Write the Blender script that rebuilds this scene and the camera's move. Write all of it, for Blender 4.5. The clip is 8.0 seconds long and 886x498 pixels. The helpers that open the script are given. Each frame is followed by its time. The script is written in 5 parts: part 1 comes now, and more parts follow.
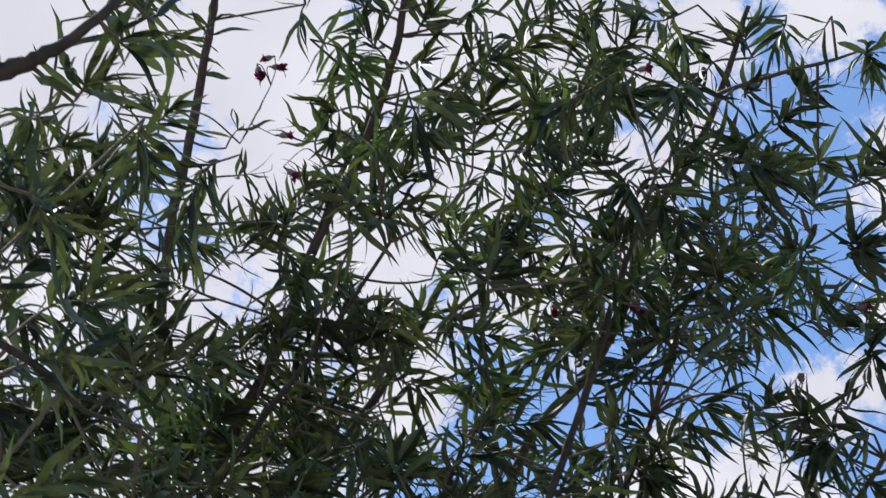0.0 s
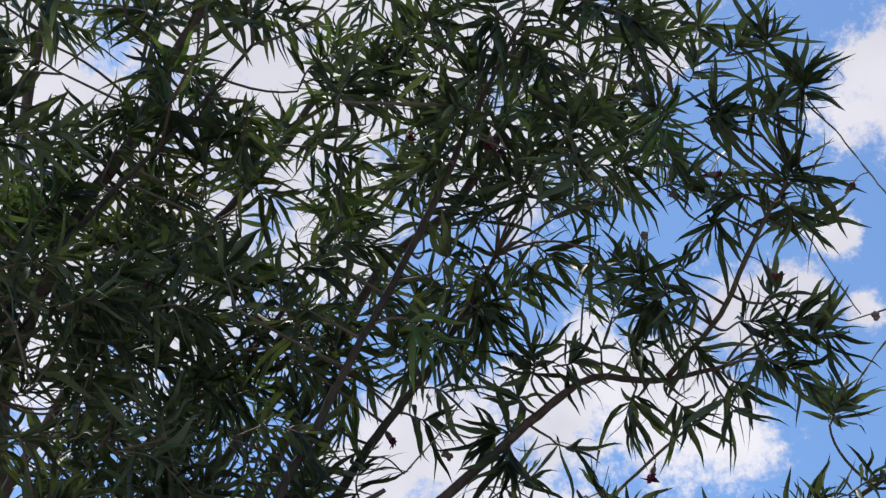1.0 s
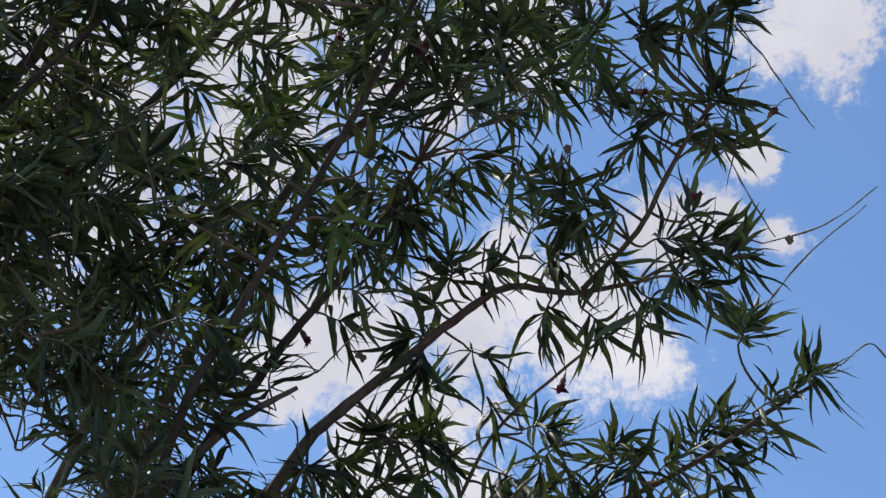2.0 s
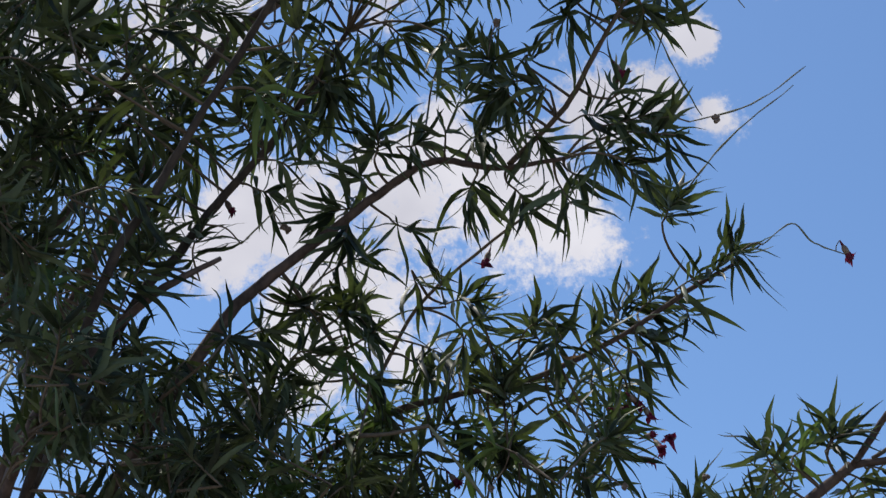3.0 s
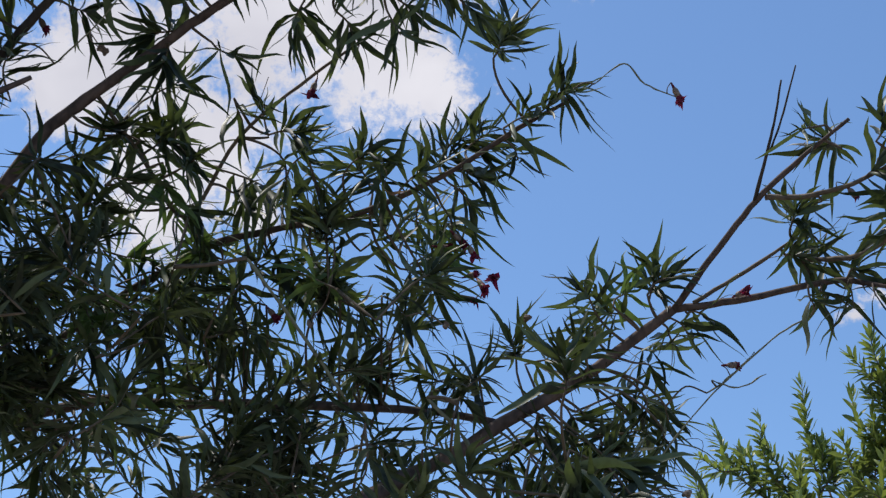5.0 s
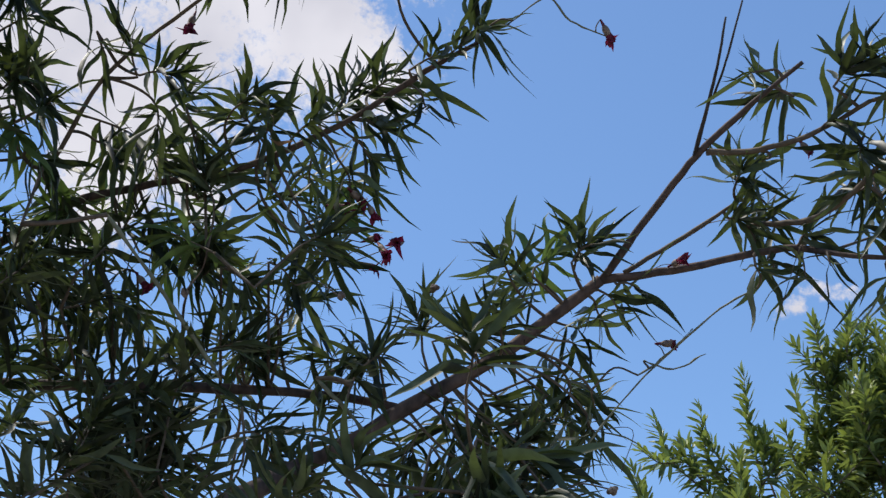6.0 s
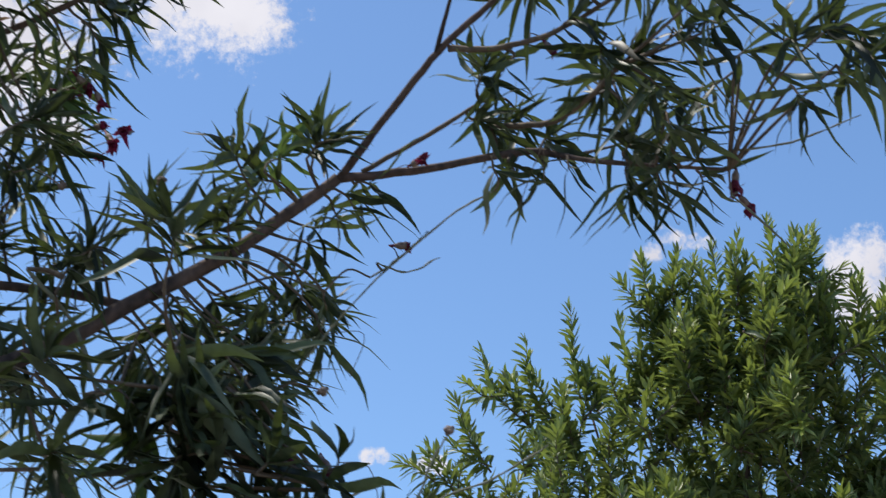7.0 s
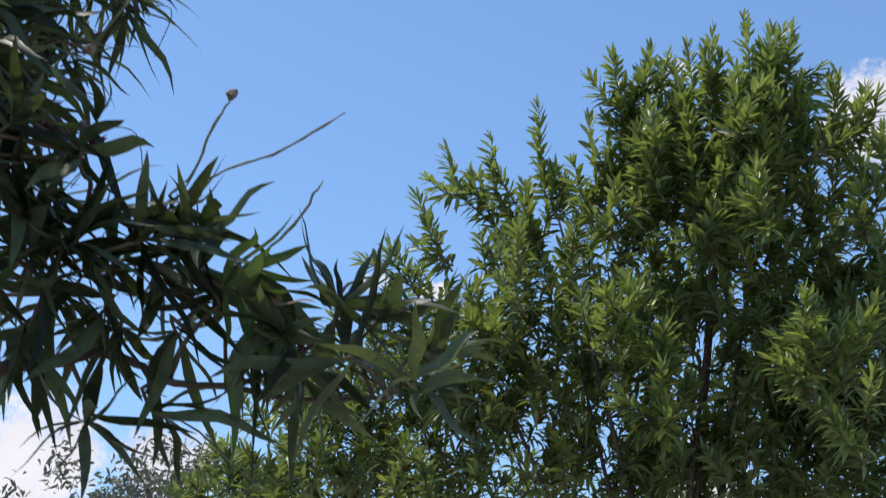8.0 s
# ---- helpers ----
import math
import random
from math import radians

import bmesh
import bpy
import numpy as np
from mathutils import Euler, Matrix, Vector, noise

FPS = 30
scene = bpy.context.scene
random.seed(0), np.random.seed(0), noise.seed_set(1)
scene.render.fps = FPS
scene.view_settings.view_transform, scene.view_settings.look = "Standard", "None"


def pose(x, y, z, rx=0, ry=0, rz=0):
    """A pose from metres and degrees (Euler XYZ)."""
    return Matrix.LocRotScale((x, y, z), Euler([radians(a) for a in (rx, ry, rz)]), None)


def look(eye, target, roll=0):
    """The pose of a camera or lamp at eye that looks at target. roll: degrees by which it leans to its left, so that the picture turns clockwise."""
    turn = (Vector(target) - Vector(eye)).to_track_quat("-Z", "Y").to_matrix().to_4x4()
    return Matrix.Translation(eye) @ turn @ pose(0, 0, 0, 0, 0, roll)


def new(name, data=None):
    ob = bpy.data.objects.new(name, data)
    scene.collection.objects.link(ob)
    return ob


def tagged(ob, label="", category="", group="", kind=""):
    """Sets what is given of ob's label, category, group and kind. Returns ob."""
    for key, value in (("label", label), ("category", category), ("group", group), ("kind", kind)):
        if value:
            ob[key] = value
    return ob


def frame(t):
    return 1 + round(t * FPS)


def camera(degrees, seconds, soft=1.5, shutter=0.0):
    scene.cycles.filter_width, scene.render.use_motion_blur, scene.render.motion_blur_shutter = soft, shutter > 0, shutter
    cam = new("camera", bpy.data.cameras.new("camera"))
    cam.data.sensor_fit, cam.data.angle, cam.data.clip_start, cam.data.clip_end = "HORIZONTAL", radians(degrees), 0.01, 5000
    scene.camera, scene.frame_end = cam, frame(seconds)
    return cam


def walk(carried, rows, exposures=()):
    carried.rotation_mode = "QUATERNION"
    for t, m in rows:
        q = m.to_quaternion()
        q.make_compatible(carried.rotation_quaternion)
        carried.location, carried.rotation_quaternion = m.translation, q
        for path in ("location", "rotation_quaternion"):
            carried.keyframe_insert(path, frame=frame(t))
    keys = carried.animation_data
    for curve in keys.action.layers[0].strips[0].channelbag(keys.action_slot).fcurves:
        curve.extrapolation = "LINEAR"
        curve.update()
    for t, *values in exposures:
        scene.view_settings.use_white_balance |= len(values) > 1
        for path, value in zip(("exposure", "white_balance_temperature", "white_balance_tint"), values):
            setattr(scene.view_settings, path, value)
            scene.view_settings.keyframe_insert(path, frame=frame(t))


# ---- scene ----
# camera and its path
cam = camera(29.24, 8.0, soft=1.3, shutter=0.15)
PATH = [
    (0.0, pose(-0.158, -0.099, 1.667, 133.34, 3.94, 17.27)),
    (0.5, pose(-0.071, -0.044, 1.651, 130.24, 1.40, 13.80)),
    (1.0, pose(-0.017, -0.011, 1.617, 128.47, -0.73, 10.83)),
    (1.5, pose(-0.017, -0.021, 1.616, 126.63, -1.26, 8.47)),
    (1.7, pose(-0.019, -0.018, 1.609, 126.19, -1.38, 7.77)),
    (2.8, pose(-0.010, -0.016, 1.603, 122.25, -1.17, 5.03)),
    (3.0, pose(-0.004, -0.009, 1.609, 121.24, -1.06, 4.53)),
    (3.5, pose(-0.004, -0.002, 1.609, 119.18, -0.69, 2.81)),
    (4.0, pose(-0.001, 0.000, 1.608, 117.68, -0.50, 1.20)),
    (4.5, pose(-0.000, -0.000, 1.600, 116.68, -0.20, -0.10)),
    (4.7, pose(0.009, -0.002, 1.590, 116.44, -0.20, -0.48)),
    (5.8, pose(0.110, 0.419, 1.743, 116.15, 0.09, -1.84)),
    (6.0, pose(0.115, 0.422, 1.741, 115.98, 0.19, -2.65)),
    (6.5, pose(0.136, 0.447, 1.739, 115.40, 0.52, -5.06)),
    (7.0, pose(0.312, 0.520, 1.727, 113.89, 0.44, -7.69)),
    (7.5, pose(0.467, 0.625, 1.696, 111.39, 0.27, -8.80)),
    (8.0, pose(0.593, 0.832, 1.658, 108.09, -0.59, -7.97)),
]
walk(cam, PATH, ((0.0, 0.27), (0.5, 0.24), (1.0, 0.17), (1.7, 0.04), (2.8, 0.0), (4.7, 0.0), (5.8, 0.05), (7.0, 0.09), (8.0, 0.15)))

# world: clear sky with broken cloud, and a high veiled sun ahead of the path
SUN_HIGH, SUN_TURN = 66.0, 62.0
world = bpy.data.worlds.new("sky")
scene.world = world
world.use_nodes = True
wn, wl = world.node_tree.nodes, world.node_tree.links
wn.clear()
w_out = wn.new("ShaderNodeOutputWorld")
w_bg = wn.new("ShaderNodeBackground")
w_bg.inputs["Strength"].default_value = 0.105
sky = wn.new("ShaderNodeTexSky")
sky.sky_type = "NISHITA"
sky.sun_disc = False
sky.sun_elevation = radians(SUN_HIGH)
sky.sun_rotation = radians(-SUN_TURN)
sky.air_density, sky.dust_density, sky.ozone_density = 1.0, 0.6, 2.2
place = wn.new("ShaderNodeTexCoord")


def wmath(kind, a, b=None, c=None):
    n = wn.new("ShaderNodeMath")
    n.operation = kind
    for i, v in enumerate((a, b, c)):
        if v is None:
            continue
        if isinstance(v, (int, float)):
            n.inputs[i].default_value = v
        else:
            wl.new(v, n.inputs[i])
    return n.outputs[0]


def wnoise(scale, detail, rough):
    n = wn.new("ShaderNodeTexNoise")
    n.inputs["Scale"].default_value, n.inputs["Detail"].default_value, n.inputs["Roughness"].default_value = scale, detail, rough
    wl.new(place.outputs["Generated"], n.inputs["Vector"])
    return n


billow, fine, shade = wnoise(20.0, 7.0, 0.62), wnoise(95.0, 6.0, 0.66), wnoise(9.0, 4.0, 0.5)
# cloud heads: turn to the left and height in degrees, and radius in degrees
CLOUDS = (
    ((30.9, 49.5, 7.8), (20.9, 49.0, 7.8), (10.6, 50.3, 6.2), (18.4, 42.7, 5.5), (9.2, 41.7, 3.6), (27.1, 40.4, 5.7), (6.5, 48.7, 4.3), (-0.3, 49.2, 2.9), (-6.3, 48.2, 2.1), (-8.5, 42.6, 2.5), (-6.6, 41.7, 1.5), (-5.2, 38.0, 1.0), (-5.8, 35.6, 0.8), (12.9, 43.2, 2.1), (5.3, 34.3, 1.9), (2.3, 33.4, 3.1), (0.2, 32.0, 2.5), (6.7, 32.7, 2.9), (-1.0, 35.7, 1.9), (10.7, 31.9, 2.6)),
    ((8.8, 30.0, 3.3), (13.3, 30.8, 2.1), (-3.4, 36.2, 1.3), (9.8, 28.4, 2.9), (10.0, 26.7, 1.4), (6.3, 27.2, 1.0), (13.3, 31.5, 2.6), (12.3, 32.5, 2.0), (-6.0, 35.3, 1.1), (-16.0, 24.1, 0.55), (-15.5, 23.6, 0.5), (-22.6, 22.1, 1.8), (-5.2, 16.9, 0.35), (-5.7, 16.9, 0.35), (5.8, 10.6, 3.1), (1.5, 10.1, 1.9), (-20.2, 22.6, 0.7), (31.1, 42.4, 6.2), (29.6, 35.6, 5.7), (22.9, 36.7, 4.8), (-16.4, 10.5, 1.9)),
    ((1.5, 45.5, 2.2), (12.5, 45.0, 3.0), (9.5, 48.4, 4.0), (6.1, 45.2, 3.5), (9.5, 41.7, 3.0), (3.5, 49.0, 3.0), (4.8, 42.1, 2.2), (16.0, 39.4, 3.0), (-15.0, 23.3, 0.45), (-16.5, 23.9, 0.45), (-17.1, 23.8, 0.4), (-17.6, 23.7, 0.35)),
    ((26.7, 40.5, 3.6), (-7.2, 16.6, 0.4), (-7.7, 16.6, 0.35)),
)
heads = None
for part_of_sky in CLOUDS:
    for turn_left, high, wide in part_of_sky:
        a, e = radians(turn_left), radians(high)
        far = wn.new("ShaderNodeVectorMath")
        far.operation = "DISTANCE"
        wl.new(place.outputs["Generated"], far.inputs[0])
        far.inputs[1].default_value = (-math.sin(a) * math.cos(e), math.cos(a) * math.cos(e), math.sin(e))
        v = wmath("MULTIPLY_ADD", far.outputs["Value"], -1.0 / radians(wide), 1.0)
        v = wmath("MINIMUM", wmath("MAXIMUM", v, -1.0), min(1.0, 0.22 + 0.5 * wide))
        heads = v if heads is None else wmath("SMOOTH_MAX", heads, v, 0.25)
body = wmath("ADD", heads, wmath("MULTIPLY_ADD", billow.outputs["Fac"], 2.3, -1.05))
body = wmath("ADD", body, wmath("MULTIPLY_ADD", fine.outputs["Fac"], 1.05, -0.525))
wisps = wnoise(300.0, 4.0, 0.6)
body = wmath("ADD", body, wmath("MULTIPLY_ADD", wisps.outputs["Fac"], 0.5, -0.25))
cover = wn.new("ShaderNodeMapRange")
cover.interpolation_type = "SMOOTHSTEP"
cover.inputs["From Min"].default_value, cover.inputs["From Max"].default_value = 0.08, 0.62
wl.new(body, cover.inputs["Value"])
white = wn.new("ShaderNodeMix")
white.data_type = "RGBA"
white.inputs["A"].default_value = (5.5, 5.5, 6.3, 1)
white.inputs["B"].default_value = (7.9, 7.8, 8.4, 1)
w_tone = wn.new("ShaderNodeMapRange")
w_tone.inputs["From Min"].default_value, w_tone.inputs["From Max"].default_value = 0.35, 0.68
wl.new(shade.outputs["Fac"], w_tone.inputs["Value"])
# thicker, greyer cloud towards the zenith
split = wn.new("ShaderNodeSeparateXYZ")
wl.new(place.outputs["Generated"], split.inputs["Vector"])
thick = wn.new("ShaderNodeMapRange")
thick.inputs["From Min"].default_value, thick.inputs["From Max"].default_value = 0.58, 0.72
thick.inputs["To Min"].default_value, thick.inputs["To Max"].default_value = 1.0, 0.45
wl.new(split.outputs["Z"], thick.inputs["Value"])
wl.new(wmath("MULTIPLY", w_tone.outputs["Result"], thick.outputs["Result"]), white.inputs["Factor"])
tint = wn.new("ShaderNodeMix")
tint.data_type, tint.blend_type = "RGBA", "MULTIPLY"
tint.inputs["Factor"].default_value = 1.0
tint.inputs["B"].default_value = (1.14, 1.37, 1.58, 1)
wl.new(sky.outputs["Color"], tint.inputs["A"])
whole = wn.new("ShaderNodeMix")
whole.data_type = "RGBA"
wl.new(cover.outputs["Result"], whole.inputs["Factor"])
wl.new(tint.outputs["Result"], whole.inputs["A"])
wl.new(white.outputs["Result"], whole.inputs["B"])
wl.new(whole.outputs["Result"], w_bg.inputs["Color"])
wl.new(w_bg.outputs["Background"], w_out.inputs["Surface"])

sun = new("sun", bpy.data.lights.new("sun", "SUN"))
sun.data.energy, sun.data.angle, sun.data.color = 3.9, radians(4.0), (1.0, 0.95, 0.86)
sun.matrix_world = look((-math.sin(radians(SUN_TURN)) * 20, math.cos(radians(SUN_TURN)) * 20, 20 * math.tan(radians(SUN_HIGH))), (0, 0, 0))


# materials
def surface(name, dark, light, rough=0.6, scale=30.0, stretch=(1, 1, 1), bump=0.0, through_light=None, per="", gloss=0.5, spread=(0.75, 1.9)):
    """Two tones by noise at two scales, with relief; through_light: the colour that shines through a leaf; per: what varies it."""
    m = bpy.data.materials.new(name)
    m.use_nodes = True
    n, l = m.node_tree.nodes, m.node_tree.links
    out, bsdf = n["Material Output"], n["Principled BSDF"]
    co = n.new("ShaderNodeTexCoord")
    mp = n.new("ShaderNodeMapping")
    mp.inputs["Scale"].default_value = stretch
    l.new(co.outputs["Object"], mp.inputs["Vector"])
    big, small = n.new("ShaderNodeTexNoise"), n.new("ShaderNodeTexNoise")
    for t, s, d in ((big, scale * 0.12, 3.0), (small, scale, 6.0)):
        t.inputs["Scale"].default_value, t.inputs["Detail"].default_value = s, d
        l.new(mp.outputs["Vector"], t.inputs["Vector"])
    add = n.new("ShaderNodeMath")
    add.operation = "ADD"
    l.new(big.outputs["Fac"], add.inputs[0])
    l.new(small.outputs["Fac"], add.inputs[1])
    fac = add.outputs[0]
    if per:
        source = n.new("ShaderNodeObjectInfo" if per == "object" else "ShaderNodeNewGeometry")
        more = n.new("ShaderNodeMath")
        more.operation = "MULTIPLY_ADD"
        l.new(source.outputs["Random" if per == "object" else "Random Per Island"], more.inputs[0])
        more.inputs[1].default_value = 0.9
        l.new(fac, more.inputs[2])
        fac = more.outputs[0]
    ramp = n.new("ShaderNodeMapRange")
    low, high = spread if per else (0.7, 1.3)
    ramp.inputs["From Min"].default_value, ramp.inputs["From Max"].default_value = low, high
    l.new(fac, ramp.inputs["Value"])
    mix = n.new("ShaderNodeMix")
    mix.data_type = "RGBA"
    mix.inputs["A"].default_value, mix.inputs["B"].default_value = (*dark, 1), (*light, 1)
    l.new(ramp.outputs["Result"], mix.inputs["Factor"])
    l.new(mix.outputs["Result"], bsdf.inputs["Base Color"])
    bsdf.inputs["Roughness"].default_value = rough
    bsdf.inputs["Specular IOR Level"].default_value = gloss
    if bump:
        b = n.new("ShaderNodeBump")
        b.inputs["Strength"].default_value, b.inputs["Distance"].default_value = bump, 0.004
        l.new(small.outputs["Fac"], b.inputs["Height"])
        l.new(b.outputs["Normal"], bsdf.inputs["Normal"])
    if through_light:
        tr = n.new("ShaderNodeBsdfTranslucent")
        both = n.new("ShaderNodeMixShader")
        both.inputs["Fac"].default_value = 0.34
        tone = n.new("ShaderNodeMix")
        tone.data_type, tone.blend_type = "RGBA", "MIX"
        tone.inputs["A"].default_value = (*(c * 0.6 for c in through_light), 1)
        tone.inputs["B"].default_value = (*through_light, 1)
        l.new(ramp.outputs["Result"], tone.inputs["Factor"])
        l.new(tone.outputs["Result"], tr.inputs["Color"])
        l.new(bsdf.outputs["BSDF"], both.inputs[1])
        l.new(tr.outputs["BSDF"], both.inputs[2])
        l.new(both.outputs["Shader"], out.inputs["Surface"])
    return m


# contrast of lit and shaded leaves put into the tones, near-black to light
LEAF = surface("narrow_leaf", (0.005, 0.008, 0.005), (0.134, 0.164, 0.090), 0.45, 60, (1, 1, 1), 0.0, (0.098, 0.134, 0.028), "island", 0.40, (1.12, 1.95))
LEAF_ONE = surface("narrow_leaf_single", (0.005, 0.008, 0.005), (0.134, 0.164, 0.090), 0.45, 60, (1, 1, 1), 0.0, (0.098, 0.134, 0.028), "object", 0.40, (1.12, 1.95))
FRESH = surface("young_leaf", (0.07, 0.12, 0.035), (0.13, 0.19, 0.055), 0.5, 60, (1, 1, 1), 0.0, (0.13, 0.21, 0.04), "island")
DRY = surface("dry_leaf", (0.16, 0.09, 0.05), (0.34, 0.22, 0.13), 0.8, 80, (1, 1, 1), 0.2, (0.18, 0.10, 0.05), "object")
BARK = surface("bark", (0.045, 0.030, 0.026), (0.165, 0.108, 0.090), 0.85, 90, (1, 1, 0.35), 0.6)
# same bark darkened: the shade of limbs against the sky is in its colour
BACKLIT_BARK = surface("backlit_bark", (0.022, 0.016, 0.014), (0.085, 0.062, 0.05), 0.85, 90, (1, 1, 0.35), 0.6)
TWIG = surface("twig_bark", (0.075, 0.052, 0.036), (0.17, 0.12, 0.08), 0.75, 120, (1, 1, 1), 0.3)
POD = surface("pod_skin", (0.10, 0.10, 0.06), (0.25, 0.24, 0.15), 0.6, 100, (1, 1, 1), 0.2)
PETAL = surface("petal", (0.05, 0.006, 0.016), (0.32, 0.020, 0.080), 0.6, 160, (1, 1, 1), 0.2, (0.20, 0.010, 0.045))
CALYX = surface("calyx", (0.10, 0.06, 0.05), (0.34, 0.25, 0.20), 0.7, 160, (1, 1, 1), 0.2)
BROAD = surface("broad_leaf", (0.036, 0.058, 0.030), (0.250, 0.295, 0.112), 0.40, 40, (1, 1, 1), 0.0, (0.33, 0.42, 0.078), "island", 0.32, (0.95, 1.9))
# new shoots, and sunlight on upper leaves painted as a lighter yellow-green
BRIGHT = surface("new_growth", (0.17, 0.21, 0.048), (0.30, 0.345, 0.072), 0.45, 40, (1, 1, 1), 0.0, (0.32, 0.40, 0.07), "island")
GREY_LEAF = surface("grey_leaf", (0.10, 0.11, 0.08), (0.22, 0.22, 0.17), 0.7, 40, (1, 1, 1), 0.0, (0.12, 0.13, 0.07), "island")
EARTH = surface("dry_earth", (0.15, 0.135, 0.11), (0.28, 0.25, 0.205), 0.95, 6, (1, 1, 1), 0.5)


# building helpers
def part(name, mesh, material, parent, label=""):
    """Links a mesh or bmesh as one object under a thing or a part."""
    if isinstance(mesh, bmesh.types.BMesh):
        data = bpy.data.meshes.new(name)
        mesh.to_mesh(data)
        mesh.free()
        mesh = data
    if not mesh.materials:
        mesh.materials.append(material)
    ob = new(name, mesh)
    ob.parent = parent
    if label:
        ob["label"] = label
    return ob


def smooth_line(points, steps=6):
    """Points on a smooth curve through the given rows (any number of columns)."""
    p = np.array(points, float)
    p = np.vstack([2 * p[0] - p[1], p, 2 * p[-1] - p[-2]])
    out = []
    for i in range(1, len(p) - 2):
        for s in np.linspace(0, 1, steps, endpoint=False):
            a, b, c, d = p[i - 1], p[i], p[i + 1], p[i + 2]
            out.append(0.5 * (2 * b + (c - a) * s + (2 * a - 5 * b + 4 * c - d) * s * s + (3 * b - a - 3 * c + d) * s ** 3))
    out.append(p[-2])
    return np.array(out)


def tube_data(rows, sides=8, knobs=0.0, rng=None):
    """Vertices and faces of a tapering round stem along rows of x, y, z, radius."""
    rows = np.asarray(rows)
    c, r = rows[:, :3], np.maximum(rows[:, 3], 0.0006)
    tang = np.gradient(c, axis=0)
    tang /= np.linalg.norm(tang, axis=1)[:, None] + 1e-9
    ref = np.array([0.3, -0.9, 0.2])
    u = np.cross(tang, ref)
    u /= np.linalg.norm(u, axis=1)[:, None] + 1e-9
    v = np.cross(tang, u)
    if knobs and rng is not None:
        r = r * (1 + knobs * rng.standard_normal(len(r)))
    ang = np.linspace(0, 2 * np.pi, sides, endpoint=False)
    ring = c[:, None] + r[:, None, None] * (np.cos(ang)[None, :, None] * u[:, None] + np.sin(ang)[None, :, None] * v[:, None])
    verts = np.vstack([ring.reshape(-1, 3), c[:1], c[-1:]])
    n = len(c)
    faces = [(i * sides + j, i * sides + (j + 1) % sides, (i + 1) * sides + (j + 1) % sides, (i + 1) * sides + j) for i in range(n - 1) for j in range(sides)]
    faces += [((j + 1) % sides, j, n * sides) for j in range(sides)]
    faces += [((n - 1) * sides + j, (n - 1) * sides + (j + 1) % sides, n * sides + 1) for j in range(sides)]
    return verts, faces


def mesh_of(name, verts, faces, soft=True):
    m = bpy.data.meshes.new(name)
    m.from_pydata([tuple(v) for v in verts], [], faces)
    if soft:
        m.polygons.foreach_set("use_smooth", [True] * len(m.polygons))
    m.update()
    return m


def join_data(pieces):
    verts, faces, at = [], [], 0
    for v, f in pieces:
        verts.append(v)
        faces += [tuple(i + at for i in q) for q in f]
        at += len(v)
    return np.vstack(verts), faces


NARROW = ((0, 0.1, 0.36, 0.6, 0.82, 1), (0.22, 0.58, 1.0, 0.88, 0.48, 0.03))
OVAL = ((0, 0.12, 0.4, 0.68, 0.88, 1), (0.18, 0.6, 1.0, 0.86, 0.5, 0.03))


def leaf_rows(base, ahead, face, length, width, bend, sway, seg=6, waves=0.045, outline=NARROW):
    """Vertices of many folded, bent, pointed leaves at once: arrays of n rows. face: the side that looks up."""
    n = len(base)
    s = np.linspace(0, 1, seg + 1)
    ahead = ahead / (np.linalg.norm(ahead, axis=1)[:, None] + 1e-9)
    side = np.cross(ahead, face)
    side /= np.linalg.norm(side, axis=1)[:, None] + 1e-9
    up = np.cross(side, ahead)
    mid = base[:, None] + length[:, None, None] * (
        s[None, :, None] * ahead[:, None] - (bend[:, None] * s ** 2)[..., None] * np.array([0, 0, 1.0]) + (sway[:, None] * s ** 2)[..., None] * side[:, None])
    if waves:
        turn = rng.uniform(0, 6.28, n)
        mid = mid + (length[:, None] * waves * rng.uniform(0.2, 1.0, n)[:, None] * (np.sin(7.5 * s[None] + turn[:, None]) - np.sin(turn)[:, None]))[..., None] * side[:, None]
        mid = mid + (length[:, None] * waves * (np.sin(6.0 * s[None] + 2 * turn[:, None]) - np.sin(2 * turn)[:, None]))[..., None] * up[:, None]
    half = np.interp(s, *outline)
    off = (width[:, None] * half / 2)[..., None]
    lift = off * 0.35 * up[:, None]
    verts = np.stack([mid - off * side[:, None] + lift, mid, mid + off * side[:, None] + lift], axis=2)
    return verts.reshape(n, -1, 3)


def leaf_faces(count, seg=6):
    one = []
    for i in range(seg):
        for j in range(2):
            a = 3 * i + j
            one.append((a, a + 1, a + 4, a + 3))
    one, per = np.array(one), 3 * (seg + 1)
    return (one[None] + (np.arange(count) * per)[:, None, None]).reshape(-1, 4)


def leaf_mesh(name, rows, seg=6):
    """One mesh of all the leaves in rows (n, vertices, 3)."""
    verts = rows.reshape(-1, 3)
    quads = leaf_faces(len(rows), seg)
    m = bpy.data.meshes.new(name)
    m.vertices.add(len(verts))
    m.vertices.foreach_set("co", verts.ravel())
    m.loops.add(quads.size)
    m.loops.foreach_set("vertex_index", quads.ravel())
    m.polygons.add(len(quads))
    m.polygons.foreach_set("loop_start", np.arange(0, quads.size, 4))
    m.polygons.foreach_set("use_smooth", np.ones(len(quads), bool))
    m.update(calc_edges=True)
    m.validate()
    return m


# ground: one sheet of dry earth to the horizon
gb = bmesh.new()
bmesh.ops.create_grid(gb, x_segments=60, y_segments=60, size=1.0)
for v in gb.verts:
    r = v.co.length
    far = 30 * r + 2500 * r ** 4
    v.co = Vector((v.co.x / max(r, 1e-6) * far, v.co.y / max(r, 1e-6) * far, 0)) if r > 0 else v.co
    v.co.z = 0.05 * noise.noise(v.co * 0.25) * min(1, far / 3)
ground = part("ground", gb, EARTH, None)
